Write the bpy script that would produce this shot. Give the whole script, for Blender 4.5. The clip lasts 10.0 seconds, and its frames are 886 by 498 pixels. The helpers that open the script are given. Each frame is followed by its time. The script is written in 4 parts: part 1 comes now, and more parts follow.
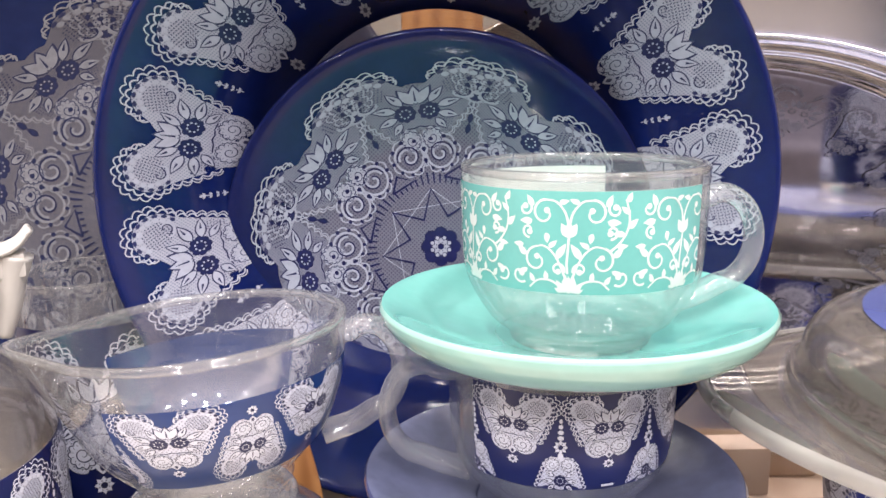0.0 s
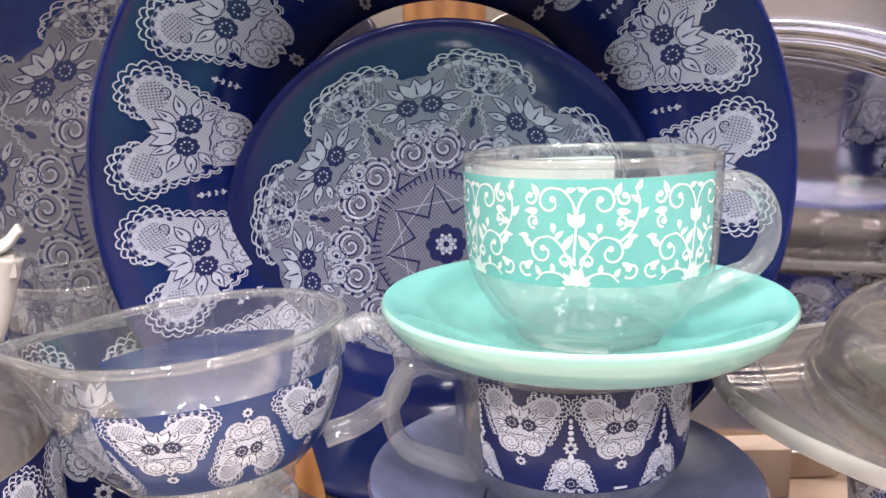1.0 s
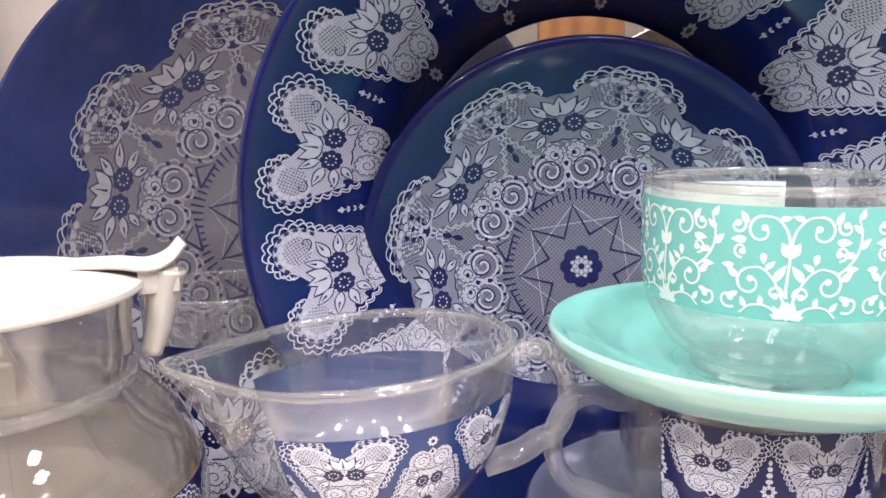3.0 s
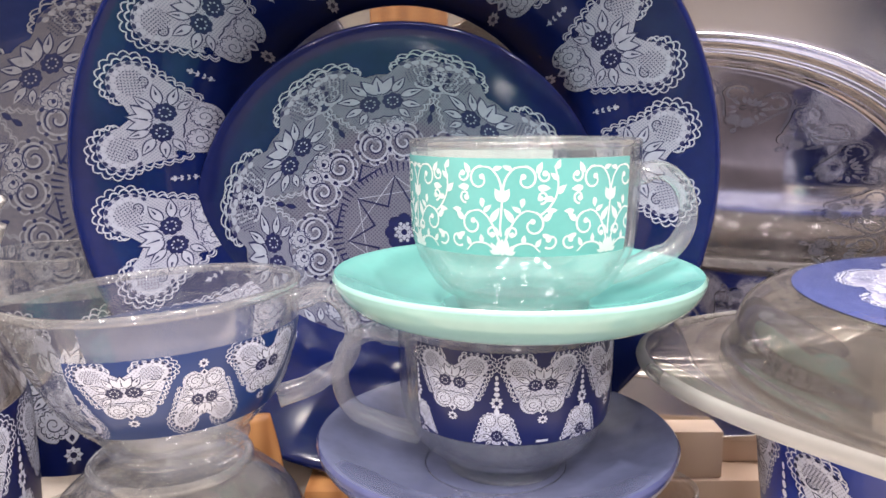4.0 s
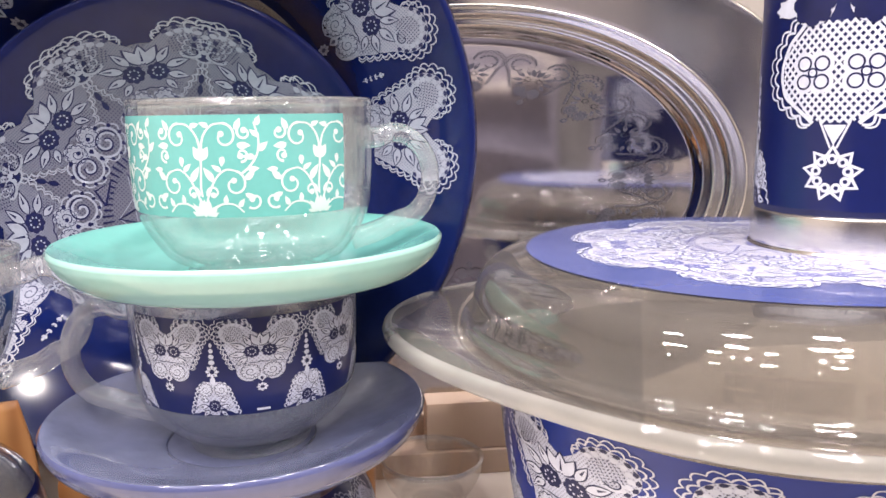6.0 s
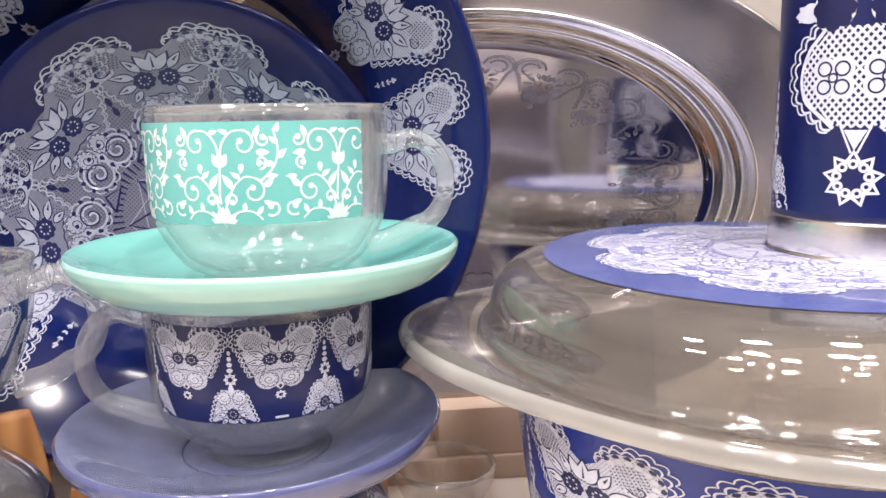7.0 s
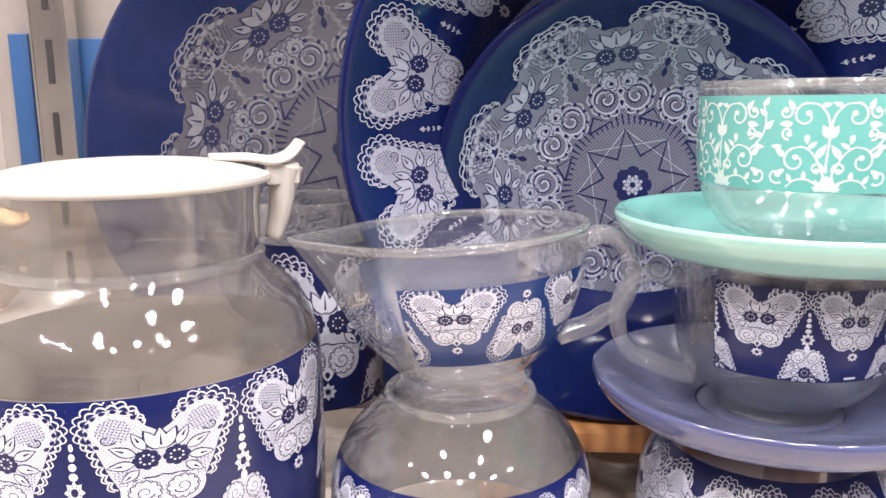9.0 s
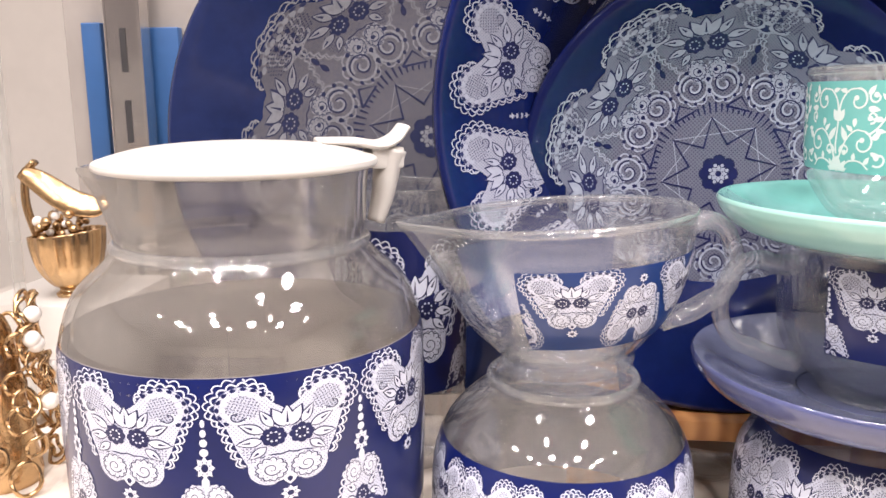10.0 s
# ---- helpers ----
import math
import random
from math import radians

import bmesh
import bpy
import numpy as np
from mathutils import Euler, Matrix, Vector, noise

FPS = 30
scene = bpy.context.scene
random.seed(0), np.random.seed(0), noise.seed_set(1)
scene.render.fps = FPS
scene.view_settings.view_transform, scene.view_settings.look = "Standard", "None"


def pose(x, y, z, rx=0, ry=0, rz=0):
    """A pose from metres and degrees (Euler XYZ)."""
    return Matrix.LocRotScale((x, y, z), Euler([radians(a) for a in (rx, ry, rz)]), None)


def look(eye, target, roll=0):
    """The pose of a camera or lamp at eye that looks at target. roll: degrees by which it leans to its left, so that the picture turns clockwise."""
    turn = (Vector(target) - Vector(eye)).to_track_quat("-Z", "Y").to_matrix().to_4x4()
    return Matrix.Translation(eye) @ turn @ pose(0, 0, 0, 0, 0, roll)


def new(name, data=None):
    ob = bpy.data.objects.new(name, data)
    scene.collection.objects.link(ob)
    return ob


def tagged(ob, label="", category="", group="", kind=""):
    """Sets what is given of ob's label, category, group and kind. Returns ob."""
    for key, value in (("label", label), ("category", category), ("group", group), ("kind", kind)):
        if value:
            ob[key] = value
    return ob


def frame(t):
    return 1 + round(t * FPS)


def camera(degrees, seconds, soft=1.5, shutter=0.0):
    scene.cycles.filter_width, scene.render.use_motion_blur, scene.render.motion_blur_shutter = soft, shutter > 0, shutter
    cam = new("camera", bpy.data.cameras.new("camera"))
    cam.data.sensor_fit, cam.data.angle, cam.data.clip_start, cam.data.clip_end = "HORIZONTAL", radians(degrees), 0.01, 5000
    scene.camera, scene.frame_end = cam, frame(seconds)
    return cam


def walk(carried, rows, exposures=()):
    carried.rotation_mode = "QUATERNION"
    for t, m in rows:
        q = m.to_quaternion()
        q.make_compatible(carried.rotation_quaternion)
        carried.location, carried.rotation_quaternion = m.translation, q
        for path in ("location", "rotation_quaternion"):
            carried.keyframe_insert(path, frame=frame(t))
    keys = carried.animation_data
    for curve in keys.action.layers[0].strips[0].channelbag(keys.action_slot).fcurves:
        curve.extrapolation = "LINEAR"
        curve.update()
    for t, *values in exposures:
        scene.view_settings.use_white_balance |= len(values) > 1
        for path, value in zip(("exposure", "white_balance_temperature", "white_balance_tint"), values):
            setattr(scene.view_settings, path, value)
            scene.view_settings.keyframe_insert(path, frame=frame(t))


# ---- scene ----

cam = camera(59.7, 10.0, soft=1.6)
METRES, EYE, TILT, LEAN, TURN = 0.50, 0.22, -11.35, 0.77, 0.0
ROWS = [
    (0.0, 0.0, 0.0, 0.0, 0.0, 0.0, -0.0),
    (0.5, 0.0076, 0.0197, -0.0097, -0.39, 0.46, 0.88),
    (1.0, 0.0062, 0.0209, -0.0076, 0.89, 0.43, 0.79),
    (1.5, 0.0174, 0.0575, 0.0169, -0.09, 0.52, 1.11),
    (2.0, -0.0365, 0.0714, 0.0324, -0.15, 0.26, 1.29),
    (2.2, -0.0946, 0.0686, 0.0633, 0.63, 0.88, 1.11),
    (3.3, -0.0739, 0.0126, -0.0223, 3.79, 1.47, -1.19),
    (3.5, -0.033, -0.0039, -0.0262, 2.31, 1.55, -1.04),
    (4.0, 0.0386, -0.0309, -0.0393, 0.03, 1.79, -0.48),
    (4.5, 0.122, -0.0459, -0.0629, -4.12, 1.26, 0.09),
    (5.0, 0.1592, -0.0481, -0.0744, -5.99, 1.04, 0.52),
    (5.5, 0.1651, -0.0366, -0.0717, -5.84, 1.06, 0.95),
    (5.7, 0.1713, -0.0295, -0.0672, -6.18, 1.33, 1.06),
    (7.0, 0.1567, -0.0209, -0.0616, -6.59, 1.79, 1.48),
    (7.5, 0.1278, -0.0348, -0.0613, -6.41, 1.74, 1.5),
    (8.0, 0.04, -0.0424, -0.0686, -3.27, 1.56, 1.11),
    (8.5, -0.0437, -0.0498, -0.0741, 1.17, 0.93, 0.18),
    (9.0, -0.1341, -0.0533, -0.0743, 4.47, 0.44, -1.26),
    (9.5, -0.1596, -0.0557, -0.0727, 5.32, 0.5, -1.62),
    (10.0, -0.1999, -0.0621, -0.0841, 5.94, 0.01, -1.76),
]
walk(cam, [(t, pose(0, 0, EYE, TILT, LEAN, TURN) @ pose(METRES * x, METRES * y, METRES * z, 90 + pitch, roll, yaw)) for t, x, y, z, yaw, pitch, roll in ROWS],
     exposures=[(0.0, 0.0), (10.0, 0.0)])

# ---------------------------------------------------------------- light
world = bpy.data.worlds.new("world")
scene.world = world
world.use_nodes = True
world.node_tree.nodes["Background"].inputs[0].default_value = (1.0, 0.96, 0.92, 1)
world.node_tree.nodes["Background"].inputs[1].default_value = 0.5


def lamp(name, x, y, z, size, power, colour=(1.0, 0.93, 0.84), size_y=None, target=None):
    data = bpy.data.lights.new(name, "AREA")
    data.energy, data.color, data.size = power, colour, size
    if size_y:
        data.shape, data.size_y = "RECTANGLE", size_y
    else:
        data.shape = "DISK"
    ob = new(name, data)
    ob.matrix_world = look((x, y, z), target or (x + 0.001, y, 0))
    return ob


# ceiling downlights of the shop, and small square lamps added for fill and spot highlights
for lx, ly in ((-1.5, -0.5), (-0.5, -0.5), (0.5, -0.5), (1.5, -0.5), (-1.0, -1.6), (0.0, -1.6), (1.0, -1.6)):
    lamp("downlight", lx, ly, 1.88, 0.075, 19.0, (1.0, 0.915, 0.885))
for lx in (-1.15, -0.40, 0.35, 1.10):
    lamp("fill_lamp", lx, -1.05, 1.88, 0.15, 14.0, (1, 0.93, 0.93), 0.15)
for lx in (-0.6, 0.0, 0.6):
    lamp("fill_lamp", lx, 0.15, 1.88, 0.15, 7.0, (1.0, 0.94, 0.98), 0.15)

# ---------------------------------------------------------------- materials


def material(name, colour, rough=0.4, metal=0.0, coat=0.0, vary=0.12, scale=60.0, bump=0.0, bump_scale=400.0, spec=0.5):
    """Principled surface with colour variation at two scales, and fine relief."""
    m = bpy.data.materials.new(name)
    m.use_nodes = True
    nt = m.node_tree
    b = nt.nodes["Principled BSDF"]
    b.inputs["Roughness"].default_value, b.inputs["Metallic"].default_value = rough, metal
    b.inputs["Coat Weight"].default_value, b.inputs["Coat Roughness"].default_value = coat, 0.04
    b.inputs["Specular IOR Level"].default_value = spec
    tc = nt.nodes.new("ShaderNodeTexCoord")
    n1, n2 = nt.nodes.new("ShaderNodeTexNoise"), nt.nodes.new("ShaderNodeTexNoise")
    n1.inputs["Scale"].default_value, n2.inputs["Scale"].default_value = scale, scale * 9
    n1.inputs["Detail"].default_value = 4
    add = nt.nodes.new("ShaderNodeMath")
    add.operation = "MULTIPLY_ADD"
    add.inputs[1].default_value = 0.35
    ramp = nt.nodes.new("ShaderNodeValToRGB")
    lo = [c * (1 - vary) for c in colour[:3]]
    hi = [min(1, c * (1 + vary)) for c in colour[:3]]
    ramp.color_ramp.elements[0].color, ramp.color_ramp.elements[1].color = (*lo, 1), (*hi, 1)
    ramp.color_ramp.elements[0].position, ramp.color_ramp.elements[1].position = 0.4, 0.95
    L = nt.links.new
    L(tc.outputs["Object"], n1.inputs["Vector"]), L(tc.outputs["Object"], n2.inputs["Vector"])
    L(n2.outputs["Fac"], add.inputs[0]), L(n1.outputs["Fac"], add.inputs[2])
    L(add.outputs[0], ramp.inputs["Fac"]), L(ramp.outputs["Color"], b.inputs["Base Color"])
    if bump:
        n3, bp = nt.nodes.new("ShaderNodeTexNoise"), nt.nodes.new("ShaderNodeBump")
        n3.inputs["Scale"].default_value = bump_scale
        bp.inputs["Strength"].default_value, bp.inputs["Distance"].default_value = bump, 0.001
        L(tc.outputs["Object"], n3.inputs["Vector"]), L(n3.outputs["Fac"], bp.inputs["Height"]), L(bp.outputs["Normal"], b.inputs["Normal"])
    return m


def thin_glass(name, tint, gloss=0.5, haze=0.06, haze_colour=(0.85, 0.86, 0.85)):
    """A thin glass wall: see-through, gloss that grows towards the edges, a little diffuse haze mixed in to brighten
    it.
    """
    m = bpy.data.materials.new(name)
    m.use_nodes = True
    nt = m.node_tree
    nt.nodes.remove(nt.nodes["Principled BSDF"])
    out = nt.nodes["Material Output"]
    N, L = nt.nodes.new, nt.links.new
    tr, gl, df, tl = N("ShaderNodeBsdfTransparent"), N("ShaderNodeBsdfGlossy"), N("ShaderNodeBsdfDiffuse"), N("ShaderNodeBsdfTranslucent")
    lw, pw, ma, m1, m2, m3 = N("ShaderNodeLayerWeight"), N("ShaderNodeMath"), N("ShaderNodeMath"), N("ShaderNodeMixShader"), N("ShaderNodeMixShader"), N("ShaderNodeMixShader")
    nz, bp, tc, mr = N("ShaderNodeTexNoise"), N("ShaderNodeBump"), N("ShaderNodeTexCoord"), N("ShaderNodeMapRange")
    tr.inputs["Color"].default_value = (*tint, 1)
    df.inputs["Color"].default_value = tl.inputs["Color"].default_value = (*haze_colour, 1)
    gl.inputs["Roughness"].default_value = 0.014
    lw.inputs["Blend"].default_value = 0.5
    pw.operation, pw.inputs[1].default_value = "POWER", 2.6
    ma.operation, ma.inputs[1].default_value, ma.inputs[2].default_value = "MULTIPLY_ADD", gloss, 0.11
    nz.inputs["Scale"].default_value, bp.inputs["Strength"].default_value, bp.inputs["Distance"].default_value = 16, 0.012, 0.004
    mr.inputs["From Min"].default_value, mr.inputs["From Max"].default_value = 0.3, 0.8
    mr.inputs["To Min"].default_value, mr.inputs["To Max"].default_value = haze * 0.6, haze * 1.5
    L(tc.outputs["Object"], nz.inputs["Vector"]), L(nz.outputs["Fac"], bp.inputs["Height"]), L(bp.outputs["Normal"], gl.inputs["Normal"])
    L(lw.outputs["Facing"], pw.inputs[0]), L(pw.outputs[0], ma.inputs[0]), L(ma.outputs[0], m1.inputs[0])
    L(tr.outputs[0], m1.inputs[1]), L(gl.outputs[0], m1.inputs[2])
    m2.inputs[0].default_value = 0.5
    L(df.outputs[0], m2.inputs[1]), L(tl.outputs[0], m2.inputs[2])
    L(nz.outputs["Fac"], mr.inputs["Value"]), L(mr.outputs[0], m3.inputs[0])
    L(m1.outputs[0], m3.inputs[1]), L(m2.outputs[0], m3.inputs[2]), L(m3.outputs[0], out.inputs["Surface"])
    return m


def lace_material(name, thread, ground, count=1.0, cover=0.5, rough=0.3):
    """Printed lace: a fine net of thread over the coloured ground, in the print's own coordinates (metres)."""
    m = bpy.data.materials.new(name)
    m.use_nodes = True
    nt = m.node_tree
    b = nt.nodes["Principled BSDF"]
    b.inputs["Roughness"].default_value = rough
    b.inputs["Coat Weight"].default_value = 0.4
    uv = nt.nodes.new("ShaderNodeUVMap")
    uv.uv_map = "print"
    L = nt.links.new
    waves = []
    for turn in (0.785, -0.785):
        mp, w = nt.nodes.new("ShaderNodeMapping"), nt.nodes.new("ShaderNodeTexWave")
        mp.inputs["Rotation"].default_value[2] = turn
        w.inputs["Scale"].default_value, w.inputs["Distortion"].default_value = 320 * count, 0.4
        L(uv.outputs[0], mp.inputs["Vector"]), L(mp.outputs[0], w.inputs["Vector"])
        waves.append(w)
    mx = nt.nodes.new("ShaderNodeMath")
    mx.operation = "MAXIMUM"
    L(waves[0].outputs["Fac"], mx.inputs[0]), L(waves[1].outputs["Fac"], mx.inputs[1])
    big = nt.nodes.new("ShaderNodeTexNoise")
    big.inputs["Scale"].default_value = 140
    L(uv.outputs[0], big.inputs["Vector"])
    ad = nt.nodes.new("ShaderNodeMath")
    ad.operation = "MULTIPLY_ADD"
    ad.inputs[1].default_value = 0.5
    L(big.outputs["Fac"], ad.inputs[0]), L(mx.outputs[0], ad.inputs[2])
    ramp = nt.nodes.new("ShaderNodeValToRGB")
    ramp.color_ramp.elements[0].position, ramp.color_ramp.elements[1].position = 1.2 - cover - 0.2, 1.2 - cover + 0.15
    mid = [g * 0.55 + t * 0.45 for g, t in zip(ground, thread)]
    ramp.color_ramp.elements[0].color, ramp.color_ramp.elements[1].color = (*mid, 1), (*thread, 1)
    L(ad.outputs[0], ramp.inputs["Fac"]), L(ramp.outputs["Color"], b.inputs["Base Color"])
    return m


def wood_material(name, dark, light, scale=30.0, rough=0.45):
    m = material(name, light, rough)
    nt = m.node_tree
    b = nt.nodes["Principled BSDF"]
    tc, mp, w = nt.nodes.new("ShaderNodeTexCoord"), nt.nodes.new("ShaderNodeMapping"), nt.nodes.new("ShaderNodeTexWave")
    mp.inputs["Scale"].default_value = (1, 1, 0.12)
    w.inputs["Scale"].default_value, w.inputs["Distortion"].default_value, w.inputs["Detail"].default_value = scale, 6, 3
    ramp = nt.nodes.new("ShaderNodeValToRGB")
    ramp.color_ramp.elements[0].color, ramp.color_ramp.elements[1].color = (*dark, 1), (*light, 1)
    L = nt.links.new
    L(tc.outputs["Object"], mp.inputs["Vector"]), L(mp.outputs[0], w.inputs["Vector"]), L(w.outputs["Fac"], ramp.inputs["Fac"])
    L(ramp.outputs["Color"], b.inputs["Base Color"])
    return m


NAVY, ROYAL = (0.0045, 0.010, 0.070), (0.006, 0.026, 0.24)
CLEAR = thin_glass("clear_glass", (0.985, 0.985, 0.985), 0.62, 0.05)
GLASS = thin_glass("pressed_glass", (0.99, 0.99, 0.99), 0.66, 0.034, (0.95, 0.95, 0.94))
JAR_GLASS = thin_glass("thick_jar_glass", (0.975, 0.97, 0.96), 0.80, 0.075, (0.72, 0.68, 0.65))
# rims, handles, flange edge: extra pale haze stands in for bright glints
SOLID = thin_glass("solid_glass", (0.97, 0.97, 0.97), 0.95, 0.085, (0.95, 0.95, 0.95))
HANDLE = thin_glass("handle_glass", (0.98, 0.98, 0.98), 0.95, 0.12, (1.0, 1.0, 1.0))
EDGE = thin_glass("thick_edge_glass", (0.9, 0.9, 0.9), 0.9, 0.34, (0.80, 0.79, 0.75))
# grey tint and haze stand in for reflections off the inner faces
LIDGLASS = thin_glass("smoky_glass", (0.84, 0.825, 0.80), 0.95, 0.20, (0.44, 0.41, 0.39))
NAVY_GLAZE = material("navy_glaze", NAVY, 0.12, 0, 0.2, 0.25, 25, spec=0.35)
NAVY_PRINT = material("navy_print", (0.0045, 0.010, 0.082), 0.28, 0, 0.1, 0.15, 40)
CREAM_BLUE = material("creamer_blue_print", (0.007, 0.034, 0.155), 0.28, 0, 0.1, 0.12, 40)
ROYAL_PRINT = material("royal_print", ROYAL, 0.28, 0, 0.12, 0.12, 40)
PLATE_BLUE = material("plate_blue", (0.006, 0.010, 0.060), 0.10, 0, 0.05, 0.3, 18, spec=0.35)
GREY_PLATE = material("grey_blue_plate", (0.012, 0.019, 0.066), 0.08, 0, 0.0, 0.3, 14)
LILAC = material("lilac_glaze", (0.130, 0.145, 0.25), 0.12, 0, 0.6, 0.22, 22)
# darker than the lilac upper face
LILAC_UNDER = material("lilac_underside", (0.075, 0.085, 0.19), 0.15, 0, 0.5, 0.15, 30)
LILAC_DISC = material("lilac_print", (0.072, 0.092, 0.26), 0.25, 0, 0.3, 0.10, 30)
TEAL_IN = material("teal_glaze", (0.165, 0.465, 0.415), 0.10, 0, 0.6, 0.06, 30)
TEAL_OUT = material("pale_teal_glaze", (0.34, 0.60, 0.53), 0.12, 0, 0.6, 0.05, 30)
TEAL_PRINT = material("teal_print", (0.165, 0.48, 0.45), 0.25, 0, 0.3, 0.08, 60)
WHITE_PRINT = material("white_print", (0.70, 0.78, 0.75), 0.3, 0, 0.3, 0.05, 60)
LACE_WHITE = material("lace_thread", (0.66, 0.68, 0.78), 0.3, 0, 0.3, 0.10, 300)
LACE_DARK = material("lace_ground", (0.006, 0.009, 0.065), 0.35, 0, 0.05, 0.2, 200)
LACE_NET = lace_material("lace_net", (0.60, 0.62, 0.74), NAVY, 1.0, 0.55)
PLATE_FIELD = lace_material("plate_lace_field", (0.125, 0.130, 0.175), NAVY, 0.7, 0.40)
PLATE_NET = lace_material("plate_lace_net", (0.165, 0.175, 0.235), NAVY, 1.0, 0.42)
PLATE_THREAD = material("plate_lace_thread", (0.31, 0.34, 0.42), 0.25, 0, 0.4, 0.12, 300)
GREY_NET = lace_material("grey_lace_net", (0.085, 0.082, 0.094), (0.010, 0.017, 0.068), 1.0, 0.45)
GREY_THREAD = material("grey_lace_thread", (0.165, 0.167, 0.188), 0.25, 0, 0.4, 0.12, 300)
WHITE_PLASTIC = material("white_plastic", (0.58, 0.55, 0.515), 0.35, 0, 0.1, 0.03, 60, 0.05)
WELL = material("dark_mirror", (0.78, 0.77, 0.82), 0.07, 1.0, 0, 0.18, 22)
# painted reflection of lace ware in the platter's well
WELL_LACE = material("reflected_lace", (0.20, 0.20, 0.25), 0.3, 0.8, 0, 0.1, 200)
STEEL = material("polished_steel", (0.80, 0.77, 0.74), 0.22, 1.0, 0, 0.06, 30)
SATIN = material("satin_steel", (0.74, 0.71, 0.68), 0.25, 1.0, 0, 0.08, 30)
GOLD = material("gold", (0.55, 0.37, 0.20), 0.26, 1.0, 0, 0.12, 120, 0.25, 300)
PEARL = material("pearl", (0.85, 0.80, 0.74), 0.2, 0, 0.5, 0.04, 90)
WOOD = wood_material("orange_wood", (0.36, 0.15, 0.05), (0.56, 0.27, 0.10))
BOARD = wood_material("pale_board", (0.50, 0.36, 0.26), (0.60, 0.46, 0.35), 9)
SHELF = material("shelf_laminate", (0.72, 0.64, 0.56), 0.35, 0, 0.1, 0.06, 12, 0.05)
WALL = material("shop_wall", (0.66, 0.62, 0.58), 0.7, 0, 0, 0.05, 3, 0.1, 80)
CEILING = material("shop_ceiling", (0.82, 0.79, 0.77), 0.8, 0, 0, 0.04, 3, 0.1, 80)
FLOOR = material("shop_floor", (0.50, 0.46, 0.43), 0.4, 0, 0, 0.12, 3, 0.05, 60)
BLUE_BOARD = material("blue_board", (0.025, 0.085, 0.23), 0.45, 0, 0, 0.12, 10)
DARK = material("dark_rubber", (0.03, 0.028, 0.03), 0.6, 0, 0, 0.2, 30)

# ---------------------------------------------------------------- mesh tools


def mesh_of(name, verts, faces, mat, smooth=True, uvs=None):
    me = bpy.data.meshes.new(name)
    me.from_pydata([tuple(v) for v in verts], [], faces)
    if uvs is not None:
        lay = me.uv_layers.new(name="print")
        for loop in me.loops:
            lay.data[loop.index].uv = uvs[loop.vertex_index]
    me.materials.append(mat)
    if smooth:
        me.polygons.foreach_set("use_smooth", [True] * len(me.polygons))
    me.update()
    return me


def part(name, geo, mat, parent, label="", smooth=True, sharp=None):
    """Links (verts, faces[, uvs]) as one mesh under a thing or part."""
    verts, faces, *uv = geo
    me = mesh_of(name, verts, faces, mat, smooth, uv[0] if uv else None)
    if sharp:
        me.set_sharp_from_angle(angle=radians(sharp))
    ob = new(name, me)
    ob.parent = parent
    if label:
        ob["label"] = label
    return ob


def thing(name, m, label, category, group=""):
    ob = new(name)
    ob.empty_display_size = 0.01
    ob.matrix_world = m if isinstance(m, Matrix) else Matrix.Translation(m)
    return tagged(ob, label, category, group)


def smooth_line(pts, n=6):
    """Catmull-Rom through the points."""
    p = [np.array(q, float) for q in pts]
    p = [2 * p[0] - p[1]] + p + [2 * p[-1] - p[-2]]
    out = []
    for i in range(1, len(p) - 2):
        for k in range(n):
            t = k / n
            a, b, c, d = p[i - 1], p[i], p[i + 1], p[i + 2]
            out.append(0.5 * (2 * b + (c - a) * t + (2 * a - 5 * b + 4 * c - d) * t * t + (3 * b - a - 3 * c + d) * t ** 3))
    out.append(p[-2])
    return out


def lathe(profile, n=96, closed=False, shape=None):
    """Revolves (r, z) pairs round z. shape(a, r, z) may push a ring out of round."""
    verts, faces, rings = [], [], []
    for r, z in profile:
        if r < 1e-6:
            rings.append([len(verts)] * n)
            verts.append((0, 0, z))
        else:
            rings.append(list(range(len(verts), len(verts) + n)))
            for k in range(n):
                a = 2 * math.pi * k / n
                verts.append(shape(a, r, z) if shape else (r * math.cos(a), r * math.sin(a), z))
    pairs = list(zip(rings, rings[1:])) + ([(rings[-1], rings[0])] if closed else [])
    for lo, hi in pairs:
        for k in range(n):
            f = [lo[k], lo[(k + 1) % n], hi[(k + 1) % n], hi[k]]
            f = list(dict.fromkeys(f))
            if len(f) > 2:
                faces.append(f)
    return verts, faces


def shell(outer, wall, n=96, shape=None, floor=None, lip=4):
    """A thin-walled vessel from its outer profile (bottom centre to rim): the wall, an inner floor, and the lip folded inwards."""
    outer = [tuple(p) for p in outer]
    r1, z1 = outer[-1]
    fold = [(r1 - wall * 0.15, z1 + wall * 0.35), (r1 - wall * 0.5, z1 + wall * 0.5), (r1 - wall * 0.85, z1 + wall * 0.35), (r1 - wall, z1), (r1 - wall * 1.1, z1 - wall * 1.3)]
    geo = lathe(outer + fold, n, False, shape)
    if floor is not None:
        rs = [p[0] for p in outer if p[1] <= floor + 0.0005]
        geo = join(geo, lathe([(0.0, floor), (max(rs) * 0.80, floor), (max(rs) * 0.93, floor + 0.0012)], n))
    return geo


